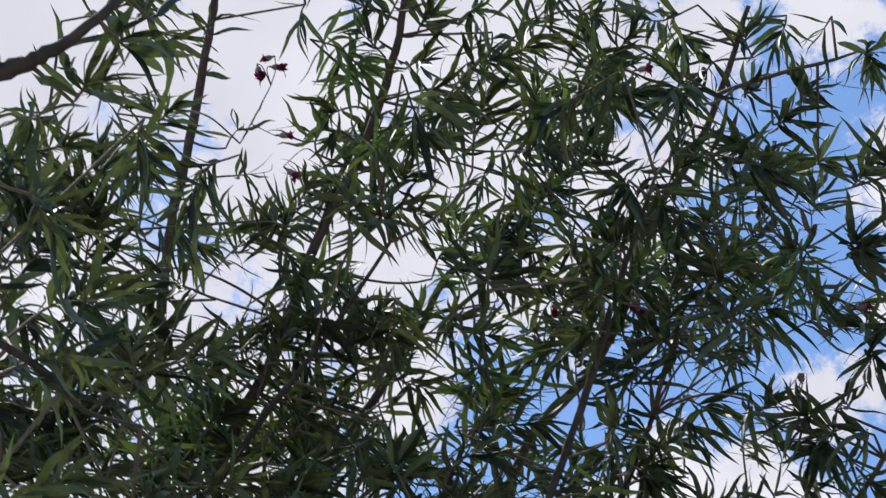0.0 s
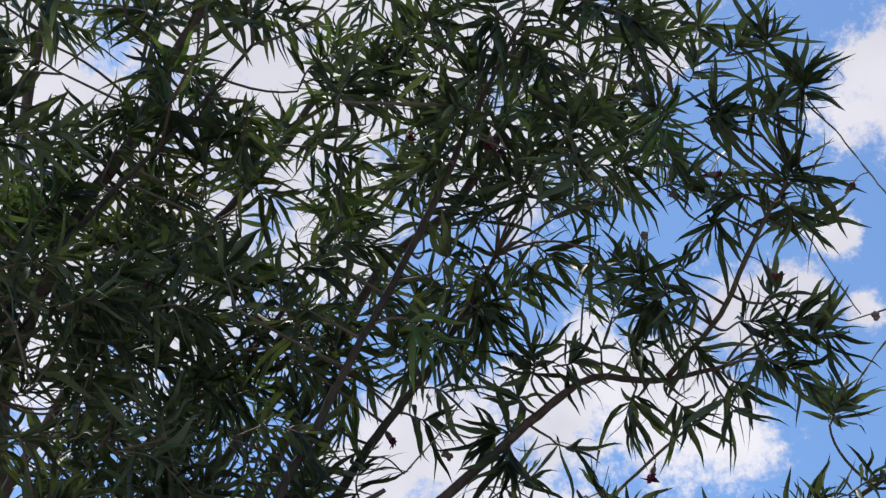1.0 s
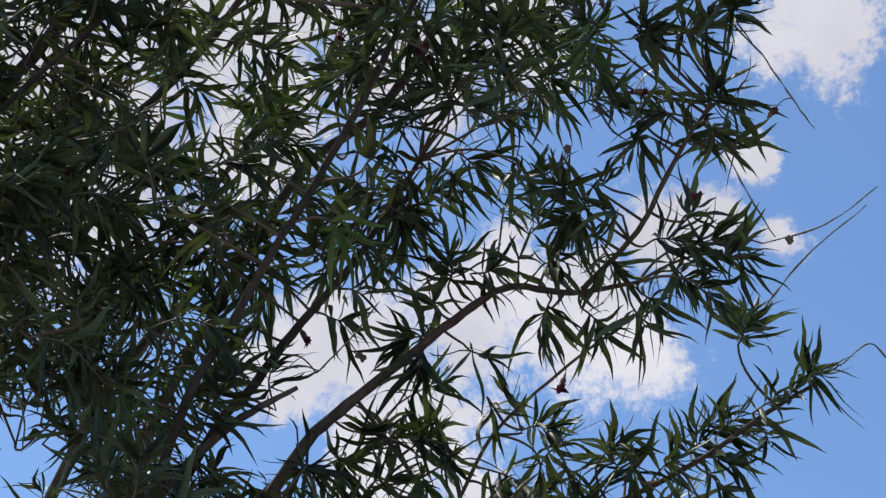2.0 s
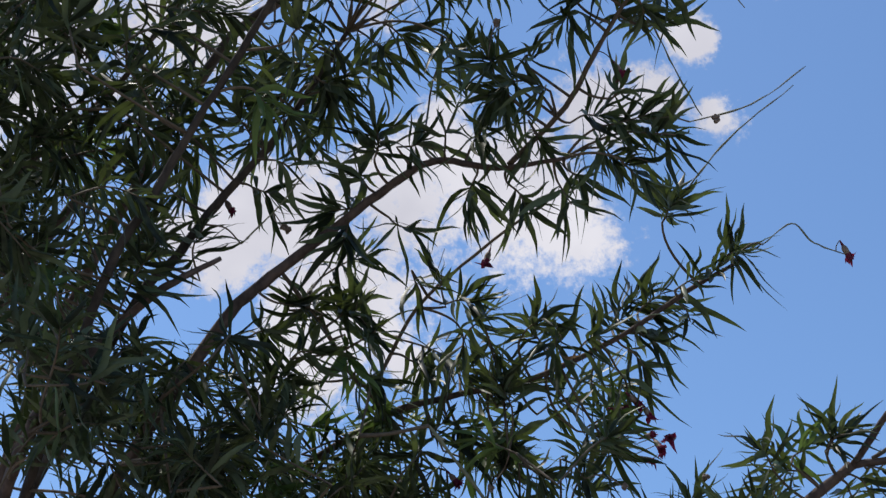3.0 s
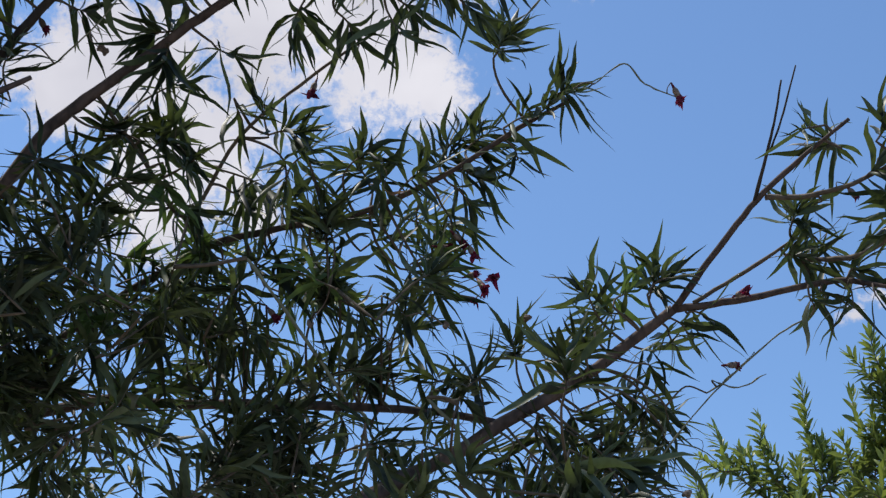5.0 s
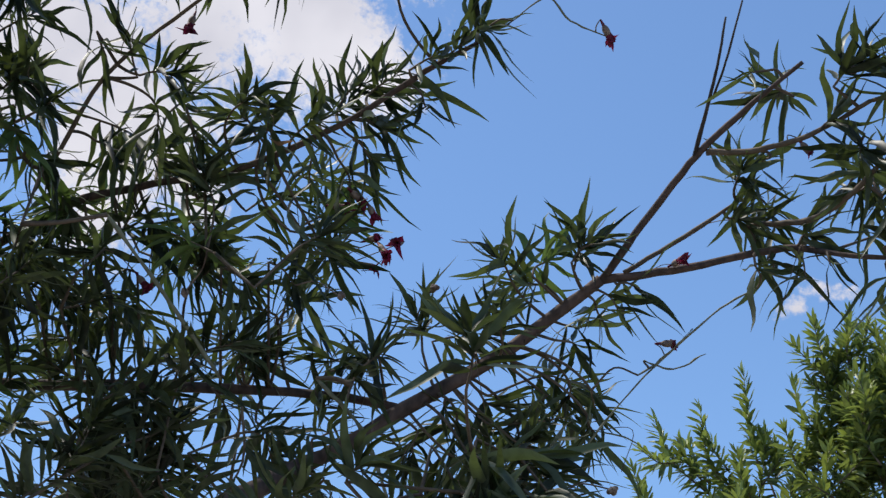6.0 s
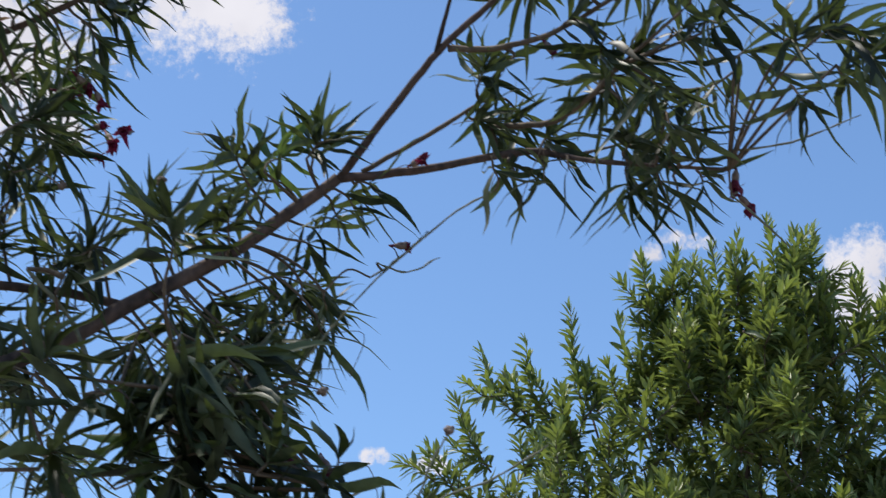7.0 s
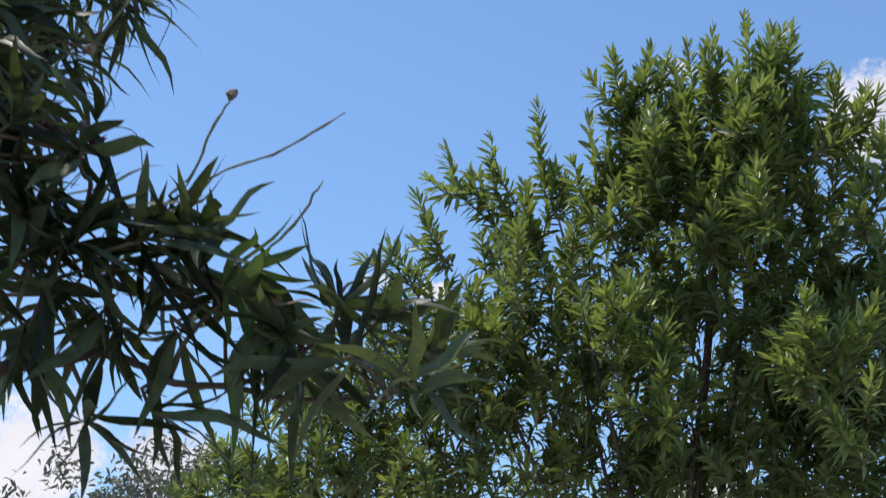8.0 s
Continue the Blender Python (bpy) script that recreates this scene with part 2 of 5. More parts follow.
tagged(ground, "dry pale brown earth under the trees", "ground", kind="structure")


# the near tree: arching limbs, narrow leaves, wine-red flowers
rng = np.random.default_rng(7)
willow = tagged(new("desert_willow"), "desert willow tree with narrow drooping leaves and wine-red flowers", "tree")
TRUNK = ((-1.12, 3.02, -0.05, 0.085), (-1.06, 3.02, 0.45, 0.07), (-1.0, 3.1, 0.95, 0.062), (-1.0, 3.2, 1.3, 0.055))
trunk_rows = smooth_line(TRUNK, 8)
part("trunk", mesh_of("trunk", *tube_data(trunk_rows, 14, 0.03, rng)), BARK, willow, "grey-brown furrowed trunk")
HEAD = np.array(TRUNK[-1][:3])

# limbs from rows of x, y, z and radius in metres
BOUGHS_OF = {}
# limbs whose backlit shade is painted into the bark
BACKLIT_STEMS = {"dark", "reddish", "diagonal", "slender", "bare"}


def limb(kind, rows, from_trunk=False):
    rows = [tuple(r) for r in rows]
    if from_trunk:
        a, b = np.array(rows[0][:3]), np.array(rows[1][:3])
        low = np.array([HEAD[0], HEAD[1], HEAD[2] - 0.25 * rng.random()])
        back = a + (a - b) / np.linalg.norm(a - b) * 0.5 * np.linalg.norm(a - low) + (0, 0.3, 0)
        r0 = rows[0][3]
        joined = []
        for q in (0.0, 0.2, 0.4, 0.6, 0.8):
            joined.append((*((1 - q) ** 2 * low + 2 * q * (1 - q) * back + q * q * a), r0 + 0.005 * (1 - q)))
        rows = joined + rows
    elif BOUGHS_OF:
        a = np.array(rows[0][:3])
        others = np.vstack([q[:, :3] for made in BOUGHS_OF.values() for _, q in made])
        gap = np.linalg.norm(others - a, axis=1)
        if 0.02 < gap.min() < 0.3:
            root = others[gap.argmin()]
            rows = [(*root, rows[0][3] * 1.1), (*(0.5 * root + 0.5 * a), rows[0][3] * 1.05)] + rows
    line = smooth_line(rows, 6)
    wob = 0.10 * line[:, 3:] * rng.standard_normal((len(line), 3))
    line[:, :3] += wob
    ob = part("limb", mesh_of("limb", *tube_data(line, 9, 0.05, rng)), BACKLIT_BARK if kind in BACKLIT_STEMS else BARK if rows[0][3] > 0.006 else TWIG, willow)
    BOUGHS_OF.setdefault(kind, []).append((ob, line))
    return ob


limb("fork_limb", ((-0.161, 2.777, 2.421, 0.0164), (-0.023, 2.802, 2.523, 0.0148), (0.066, 2.835, 2.579, 0.0131), (0.174, 2.827, 2.647, 0.0119), (0.311, 2.807, 2.724, 0.0107), (0.468, 2.752, 2.829, 0.0090)), True)
limb("rising", ((0.468, 2.752, 2.829, 0.0063), (0.535, 2.681, 2.907, 0.0059), (0.597, 2.603, 2.967, 0.0052), (0.660, 2.541, 3.010, 0.0044), (0.729, 2.466, 3.046, 0.0030)))
limb("arching", ((0.468, 2.752, 2.829, 0.0070), (0.593, 2.723, 2.839, 0.0062), (0.734, 2.672, 2.850, 0.0055), (0.819, 2.619, 2.813, 0.0039), (0.985, 2.526, 2.763, 0.0023)))
limb("middle", ((0.501, 2.742, 2.837, 0.0040), (0.604, 2.698, 2.889, 0.0036), (0.666, 2.666, 2.924, 0.0024)))
limb("bare", ((0.593, 2.604, 2.966, 0.0035), (0.604, 2.554, 3.011, 0.0030), (0.614, 2.502, 3.057, 0.0022), (0.622, 2.455, 3.113, 0.0015)))
limb("bare", ((0.613, 2.542, 3.028, 0.0020), (0.626, 2.496, 3.063, 0.0018), (0.644, 2.438, 3.131, 0.0013)))
limb("side", ((0.610, 2.599, 2.970, 0.0050), (0.669, 2.568, 2.956, 0.0045), (0.740, 2.515, 2.953, 0.0040), (0.808, 2.430, 2.961, 0.0030)))
limb("side", ((0.687, 2.677, 2.889, 0.0040), (0.755, 2.612, 2.867, 0.0050), (0.795, 2.542, 2.868, 0.0045), (0.830, 2.483, 2.892, 0.0035)))
limb("level", ((-0.567, 2.942, 2.723, 0.0099), (-0.461, 2.940, 2.720, 0.0095), (-0.197, 2.938, 2.719, 0.0086), (0.026, 2.918, 2.703, 0.0077), (0.167, 2.856, 2.658, 0.0063)), True)
limb("diagonal", ((-0.748, 2.271, 2.958, 0.0080), (-0.687, 2.230, 3.055, 0.0075), (-0.613, 2.175, 3.167, 0.0070), (-0.524, 2.112, 3.282, 0.0065), (-0.441, 2.039, 3.392, 0.0060), (-0.385, 1.988, 3.475, 0.0050), (-0.271, 1.886, 3.624, 0.0030)), True)
limb("diagonal", ((-0.779, 2.518, 3.032, 0.0090), (-0.699, 2.488, 3.123, 0.0085), (-0.626, 2.452, 3.212, 0.0080), (-0.521, 2.405, 3.316, 0.0065), (-0.423, 2.338, 3.432, 0.0050), (-0.390, 2.311, 3.472, 0.0040)), True)
limb("bowed", ((-0.625, 2.524, 2.993, 0.0110), (-0.528, 2.494, 3.085, 0.0098), (-0.440, 2.472, 3.149, 0.0088), (-0.321, 2.438, 3.229, 0.0080), (-0.241, 2.421, 3.268, 0.0065), (-0.133, 2.419, 3.248, 0.0050), (-0.016, 2.389, 3.244, 0.0035)), True)
limb("upright", ((-0.114, 2.417, 3.252, 0.0050), (-0.014, 2.355, 3.326, 0.0050), (0.041, 2.282, 3.389, 0.0045), (0.095, 2.229, 3.453, 0.0035), (0.135, 2.202, 3.482, 0.0030)))
limb("thin", ((-0.373, 2.653, 2.950, 0.0035), (-0.283, 2.596, 3.076, 0.0035), (-0.162, 2.552, 3.170, 0.0030), (-0.051, 2.496, 3.226, 0.0025)))
limb("flowering", ((-0.386, 2.773, 2.931, 0.0070), (-0.241, 2.747, 2.973, 0.0060), (-0.087, 2.713, 2.990, 0.0055), (0.065, 2.665, 3.041, 0.0050), (0.194, 2.593, 3.096, 0.0045), (0.286, 2.543, 3.128, 0.0030)), True)
limb("pale", ((-0.890, 2.406, 2.722, 0.0107), (-0.841, 2.381, 2.809, 0.0098), (-0.757, 2.357, 2.908, 0.0082), (-0.669, 2.342, 2.981, 0.0066), (-0.585, 2.353, 3.040, 0.0041)), True)
limb("steep", ((-1.184, 2.482, 3.514, 0.0098), (-1.077, 2.456, 3.608, 0.0098), (-0.954, 2.414, 3.718, 0.0090), (-0.827, 2.362, 3.827, 0.0082), (-0.731, 2.304, 3.919, 0.0070), (-0.628, 2.302, 3.951, 0.0049), (-0.510, 2.180, 4.092, 0.0033)), True)
limb("steep", ((-1.260, 2.556, 3.163, 0.0090), (-1.124, 2.550, 3.272, 0.0086), (-0.990, 2.528, 3.386, 0.0078), (-0.850, 2.491, 3.506, 0.0057), (-0.758, 2.434, 3.616, 0.0033)), True)
limb("stout", ((-1.093, 2.801, 3.292, 0.0123), (-1.026, 2.774, 3.376, 0.0115), (-0.980, 2.754, 3.433, 0.0107), (-0.911, 2.734, 3.497, 0.0082), (-0.770, 2.678, 3.634, 0.0049), (-0.717, 2.492, 3.876, 0.0041), (-0.679, 2.341, 4.041, 0.0033)), True)
limb("tall", ((-0.712, 2.622, 3.644, 0.0107), (-0.627, 2.579, 3.725, 0.0107), (-0.510, 2.545, 3.796, 0.0098), (-0.404, 2.434, 3.866, 0.0090), (-0.351, 2.365, 3.946, 0.0082), (-0.209, 2.280, 4.045, 0.0078), (-0.123, 2.199, 4.124, 0.0066), (-0.038, 2.097, 4.212, 0.0049)), True)
limb("leading", ((-1.135, 2.141, 3.452, 0.0115), (-1.011, 2.068, 3.601, 0.0107), (-0.886, 1.966, 3.757, 0.0098), (-0.773, 1.901, 3.884, 0.0090), (-0.672, 1.812, 4.024, 0.0074), (-0.606, 1.709, 4.115, 0.0066)), True)
limb("straight", ((-1.321, 2.261, 3.846, 0.0107), (-1.245, 2.112, 4.028, 0.0103), (-1.184, 2.034, 4.123, 0.0098), (-1.098, 1.916, 4.250, 0.0086), (-1.004, 1.777, 4.382, 0.0066)), True)
limb("dark", ((-0.903, 0.890, 3.015, 0.0120), (-0.853, 0.898, 3.041, 0.0110), (-0.819, 0.905, 3.056, 0.0090), (-0.777, 0.908, 3.077, 0.0065), (-0.730, 0.912, 3.124, 0.0050), (-0.702, 0.914, 3.173, 0.0040)), True)
limb("reddish", ((-1.000, 1.128, 2.914, 0.0052), (-0.973, 1.155, 2.912, 0.0046), (-0.935, 1.207, 2.892, 0.0042), (-0.920, 1.263, 2.880, 0.0032), (-0.881, 1.326, 2.891, 0.0020)), True)
limb("slender", ((-1.141, 2.024, 3.251, 0.0060), (-1.075, 2.003, 3.319, 0.0060), (-0.972, 1.969, 3.416, 0.0050), (-0.847, 1.931, 3.518, 0.0040), (-0.724, 1.875, 3.620, 0.0030)), True)
limb("reaching", ((-0.134, 2.072, 3.969, 0.0045), (-0.024, 2.035, 3.938, 0.0040), (0.074, 2.002, 3.900, 0.0030)))
limb("low_spray", ((0.345, 2.627, 2.075, 0.0085), (0.385, 2.650, 2.101, 0.0069), (0.433, 2.604, 2.095, 0.0054), (0.474, 2.617, 2.114, 0.0048)), True)
limb("low_spray", ((0.473, 2.630, 2.118, 0.0050), (0.513, 2.643, 2.104, 0.0046), (0.551, 2.610, 2.079, 0.0042), (0.605, 2.650, 2.087, 0.0037), (0.680, 2.640, 2.074, 0.0031), (0.777, 2.586, 2.067, 0.0025)))
limb("low_spray", ((0.544, 2.620, 2.086, 0.0036), (0.560, 2.600, 2.123, 0.0029), (0.599, 2.603, 2.178, 0.0020)))
limb("low_spray", ((0.605, 2.645, 2.082, 0.0036), (0.662, 2.610, 2.102, 0.0029), (0.717, 2.630, 2.154, 0.0020)))
limb("low_spray", ((0.390, 2.640, 2.099, 0.0042), (0.400, 2.610, 2.143, 0.0038), (0.425, 2.620, 2.230, 0.0032), (0.450, 2.570, 2.274, 0.0026), (0.444, 2.545, 2.307, 0.0020)))


# leafy shoots: a thin twig with leaves set round it, longest in its middle
twigs, leaves, young = {}, {}, {}


STEMS = np.vstack([q[:, :3] for made in BOUGHS_OF.values() for _, q in made])
GROWN = [STEMS]


def stalk_to(c, thick, most=0.4):
    """A thin bowed stalk from the closest twig or limb to the point c."""
    every = np.vstack(GROWN)
    gap = np.linalg.norm(every - c, axis=1)
    if not 0.004 < gap.min() < most:
        return None
    root = every[gap.argmin()]
    bow = (root + c) / 2 + gap.min() * (0.10 * rng.standard_normal(3) + (0, 0, 0.12))
    return tube_data(smooth_line([(*root, thick * 1.3), (*bow, thick), (*c, thick)], 5), 5)


def shoot(group, start, end, size=1.0, fresh=0.04, count=0):
    """One leafy shoot from start to end; its leaves spread round and droop."""
    a, b = np.array(start, float), np.array(end, float)
    span = b - a
    far = np.linalg.norm(span)
    mid = (a + b) / 2 + 0.08 * far * rng.standard_normal(3) + (0, 0, 0.06 * far)
    gap = np.linalg.norm(STEMS - a, axis=1) + 0.6 * np.maximum(0, STEMS[:, 2] - a[2])
    root = STEMS[gap.argmin()]
    most = 0.24
    if gap.min() >= most:
        every = np.vstack(GROWN)
        gap = np.linalg.norm(every - a, axis=1)
        root, most = every[gap.argmin()], 0.5
    line = smooth_line([(*a, 0.0021), (*mid, 0.0018), (*b, 0.0011)], 4)
    if 0.008 < gap.min() < most:
        # the stalk leaves its limb and swings round into the shoot in one sweep
        along = (b - a) / far
        agree = max(0.0, float((a - root) @ along) / np.linalg.norm(a - root))
        lead = (root + a) / 2 + agree * (a - along * 0.42 * gap.min() - (root + a) / 2)
        q = np.linspace(0, 1, 8)[:-1, None]
        sweep = (1 - q) ** 2 * root + 2 * q * (1 - q) * lead + q * q * a
        stalk = np.column_stack([sweep, np.linspace(0.0029, 0.0022, 7)])
        twigs.setdefault(group, []).append(tube_data(np.vstack([stalk, line]), 5))
    else:
        twigs.setdefault(group, []).append(tube_data(line, 5))
    GROWN.append(line[:, :3])
    if group in ("edge", "fork", "low", "crest") and rng.random() < 0.4:
        q = line[-2 - int(3 * rng.random()), :3]
        d = span / far * 0.8 + 0.7 * rng.standard_normal(3)
        d *= rng.uniform(0.05, 0.10) / np.linalg.norm(d)
        curl = 0.02 * rng.standard_normal(3)
        twigs[group].append(tube_data(smooth_line([(*q, 0.0008), (*(q + 0.5 * d + curl), 0.0007), (*(q + d - 0.4 * curl), 0.0006)], 5), 4))
    n = count if count else int(np.clip(15 + far * 105, 16, 38))
    s = np.sort(rng.uniform(0.08, 1.0, n)) ** 0.62
    spot = np.stack([np.interp(s, np.linspace(0, 1, len(line)), line[:, k]) for k in range(3)], 1)
    way = span / (far + 1e-9)
    round_ = rng.standard_normal((n, 3))
    round_ -= (round_ @ way)[:, None] * way
    round_ /= np.linalg.norm(round_, axis=1)[:, None] + 1e-9
    lean = np.interp(s, (0, 0.6, 0.9, 1), (0.1, 0.55, 1.2, 2.4)) + 0.25 * rng.standard_normal(n)
    star = group in ("edge", "fork", "low")
    ahead = way * lean[:, None] + round_ + (0, 0, -0.08 if star else -0.15)
    length = size * rng.uniform(0.050, 0.114, n) * np.interp(s, (0, 0.5, 0.85, 1), (0.9, 1.1, 1.0, 0.7))
    width = rng.uniform(0.0076, 0.0126, n) * (1.3 if group == "low" else 1.0) * np.clip(length / 0.08, 0.6, 1.15)
    face = np.tile((0.0, 0.0, 1.0), (n, 1)) + 0.75 * rng.standard_normal((n, 3))
    bend = rng.uniform(-0.12, 0.36 if star else 0.5, n)
    sway = 0.2 * rng.standard_normal(n)
    rows = leaf_rows(spot, ahead, face, length, width, bend, sway)
    (young if rng.random() < fresh else leaves).setdefault(group, []).append(rows)


SIZES = {"low": 1.18, "crest": 0.95}
FULL = {"edge": 1.45, "fork": 1.3, "low": 1.0, "crest": 1.1}


def rosettes(group, rows, **more):
    """Tufts of leaves: where each begins and ends, and how many leaves it carries."""
    for x0, y0, z0, x1, y1, z1, count in rows:
        shoot(group, (x0, y0, z0), (x1, y1, z1), size=SIZES.get(group, 1.0), count=int(FULL[group] * count) + 1, **more)


rosettes("edge", (
    (-0.343, 2.388, 3.254, -0.333, 2.333, 3.277, 24),
    (-0.306, 2.394, 3.281, -0.268, 2.403, 3.294, 14),
    (-0.381, 2.480, 3.214, -0.430, 2.479, 3.208, 20),
    (-0.390, 2.448, 3.167, -0.399, 2.452, 3.121, 16),
    (-0.362, 2.452, 3.239, -0.384, 2.470, 3.281, 14),
    (-0.325, 2.473, 3.188, -0.284, 2.462, 3.155, 7),
    (-0.222, 2.388, 3.263, -0.223, 2.395, 3.321, 6),
    (-0.174, 2.403, 3.292, -0.149, 2.353, 3.290, 18),
    (-0.168, 2.425, 3.240, -0.187, 2.424, 3.188, 14),
    (-0.115, 2.415, 3.213, -0.086, 2.427, 3.174, 12),
    (-0.080, 2.308, 3.351, -0.129, 2.327, 3.347, 20),
    (-0.077, 2.367, 3.310, -0.056, 2.379, 3.268, 14),
    (-0.478, 2.403, 3.351, -0.458, 2.443, 3.336, 8)))
rosettes("edge", (
    (-0.442, 2.312, 3.378, -0.412, 2.322, 3.362, 16),
    (-0.531, 2.400, 3.266, -0.493, 2.410, 3.257, 5),
    (-0.504, 2.334, 3.349, -0.485, 2.359, 3.322, 10),
    (-0.005, 2.370, 3.304, 0.048, 2.359, 3.307, 18),
    (0.047, 2.348, 3.279, 0.125, 2.328, 3.286, 24),
    (0.104, 2.348, 3.266, 0.168, 2.322, 3.239, 16),
    (0.026, 2.385, 3.261, 0.065, 2.374, 3.227, 18),
    (-0.013, 2.429, 3.248, 0.010, 2.454, 3.243, 12),
    (0.074, 2.339, 3.206, 0.106, 2.363, 3.182, 10),
    (0.066, 2.312, 3.311, 0.087, 2.299, 3.329, 8),
    (-0.030, 2.415, 3.214, -0.007, 2.395, 3.154, 6),
    (0.150, 2.523, 3.193, 0.160, 2.499, 3.218, 32),
    (0.247, 2.585, 3.136, 0.283, 2.543, 3.142, 16)))
rosettes("edge", (
    (0.215, 2.596, 3.120, 0.247, 2.559, 3.124, 8),
    (0.169, 2.589, 3.094, 0.204, 2.558, 3.101, 7),
    (0.107, 2.667, 3.096, 0.150, 2.662, 3.130, 16),
    (0.067, 2.706, 3.107, 0.109, 2.703, 3.143, 13),
    (0.035, 2.686, 3.061, 0.079, 2.689, 3.097, 14),
    (-0.006, 2.666, 3.017, 0.037, 2.650, 3.042, 16),
    (0.086, 2.691, 3.066, 0.130, 2.687, 3.049, 9),
    (0.075, 2.675, 3.034, 0.115, 2.692, 2.997, 9),
    (0.025, 2.707, 3.012, 0.022, 2.720, 2.966, 8),
    (0.064, 2.686, 2.995, 0.084, 2.712, 2.957, 8),
    (0.172, 2.610, 3.083, 0.194, 2.607, 3.041, 6),
    (-0.057, 2.714, 3.034, -0.084, 2.666, 3.053, 16),
    (-0.105, 2.648, 3.034, -0.072, 2.605, 3.047, 10)))
rosettes("edge", (
    (-0.235, 2.622, 3.096, -0.180, 2.618, 3.093, 18),
    (-0.231, 2.574, 3.063, -0.238, 2.523, 3.093, 8),
    (-0.215, 2.626, 3.058, -0.202, 2.626, 3.003, 12),
    (-0.165, 2.644, 3.055, -0.147, 2.682, 3.018, 10),
    (-0.288, 2.531, 3.113, -0.273, 2.544, 3.078, 5),
    (-0.426, 2.588, 3.049, -0.395, 2.579, 3.052, 24),
    (-0.440, 2.537, 3.032, -0.478, 2.555, 3.056, 12),
    (-0.409, 2.590, 3.021, -0.399, 2.585, 2.966, 14),
    (-0.487, 2.517, 2.937, -0.451, 2.512, 2.947, 14),
    (-0.448, 2.628, 2.950, -0.482, 2.627, 2.955, 10),
    (-0.391, 2.624, 2.969, -0.362, 2.626, 2.946, 10),
    (-0.317, 2.753, 2.918, -0.366, 2.730, 2.923, 20),
    (-0.149, 2.749, 2.950, -0.136, 2.722, 2.984, 24)))
rosettes("edge", (
    (-0.160, 2.764, 2.924, -0.140, 2.826, 2.905, 18),
    (-0.269, 2.794, 2.914, -0.245, 2.748, 2.923, 14),
    (-0.079, 2.788, 2.955, -0.015, 2.787, 2.979, 16),
    (0.008, 2.720, 2.895, 0.055, 2.728, 2.929, 18),
    (-0.007, 2.751, 2.903, 0.044, 2.746, 2.877, 14),
    (-0.038, 2.755, 2.852, 0.003, 2.747, 2.810, 12),
    (0.041, 2.753, 2.883, 0.065, 2.791, 2.861, 8),
    (-0.111, 2.773, 2.852, -0.067, 2.794, 2.831, 14),
    (-0.194, 2.839, 2.902, -0.150, 2.820, 2.876, 10),
    (-0.020, 2.883, 2.824, 0.024, 2.868, 2.840, 16),
    (-0.028, 2.849, 2.805, -0.062, 2.820, 2.806, 8),
    (-0.278, 2.893, 2.825, -0.314, 2.906, 2.814, 14),
    (-0.092, 2.903, 2.737, -0.059, 2.896, 2.760, 14)))
rosettes("edge", (
    (-0.188, 2.949, 2.752, -0.199, 2.941, 2.791, 10),
    (-0.245, 2.829, 2.865, -0.292, 2.842, 2.854, 8),
    (0.092, 2.885, 2.740, 0.040, 2.923, 2.770, 14),
    (-0.348, 2.817, 2.883, -0.389, 2.811, 2.892, 14),
    (-0.335, 2.940, 2.778, -0.363, 2.908, 2.788, 12),
    (-0.517, 2.509, 3.042, -0.483, 2.535, 3.048, 8),
    (-0.570, 2.553, 3.001, -0.539, 2.589, 3.031, 16),
    (-0.548, 2.576, 2.924, -0.504, 2.550, 2.911, 14),
    (-0.598, 2.645, 2.894, -0.555, 2.679, 2.905, 14),
    (-0.521, 2.718, 2.917, -0.477, 2.761, 2.926, 16),
    (-0.447, 2.770, 2.919, -0.401, 2.752, 2.865, 16),
    (-0.475, 2.789, 2.827, -0.433, 2.791, 2.806, 18),
    (-0.392, 2.861, 2.846, -0.349, 2.856, 2.821, 14)))
rosettes("edge", (
    (-0.565, 2.761, 2.860, -0.524, 2.773, 2.832, 16),
    (-0.557, 2.392, 3.302, -0.580, 2.346, 3.318, 10),
    (-0.572, 2.448, 3.247, -0.539, 2.485, 3.252, 12)))
rosettes("fork", (
    (0.428, 2.765, 2.852, 0.435, 2.724, 2.880, 22),
    (0.418, 2.712, 2.839, 0.454, 2.698, 2.865, 8),
    (0.330, 2.741, 2.819, 0.311, 2.713, 2.843, 16),
    (0.358, 2.709, 2.814, 0.390, 2.740, 2.856, 12),
    (0.386, 2.784, 2.834, 0.346, 2.764, 2.828, 12),
    (0.335, 2.802, 2.800, 0.331, 2.823, 2.836, 10),
    (0.313, 2.733, 2.714, 0.313, 2.704, 2.747, 8),
    (0.462, 2.748, 2.811, 0.494, 2.772, 2.789, 9),
    (0.490, 2.748, 2.821, 0.526, 2.741, 2.809, 5),
    (0.457, 2.763, 2.800, 0.474, 2.815, 2.791, 6),
    (0.416, 2.841, 2.794, 0.445, 2.827, 2.783, 6),
    (0.396, 2.766, 2.735, 0.435, 2.826, 2.754, 5),
    (0.278, 2.771, 2.732, 0.297, 2.751, 2.737, 10)))
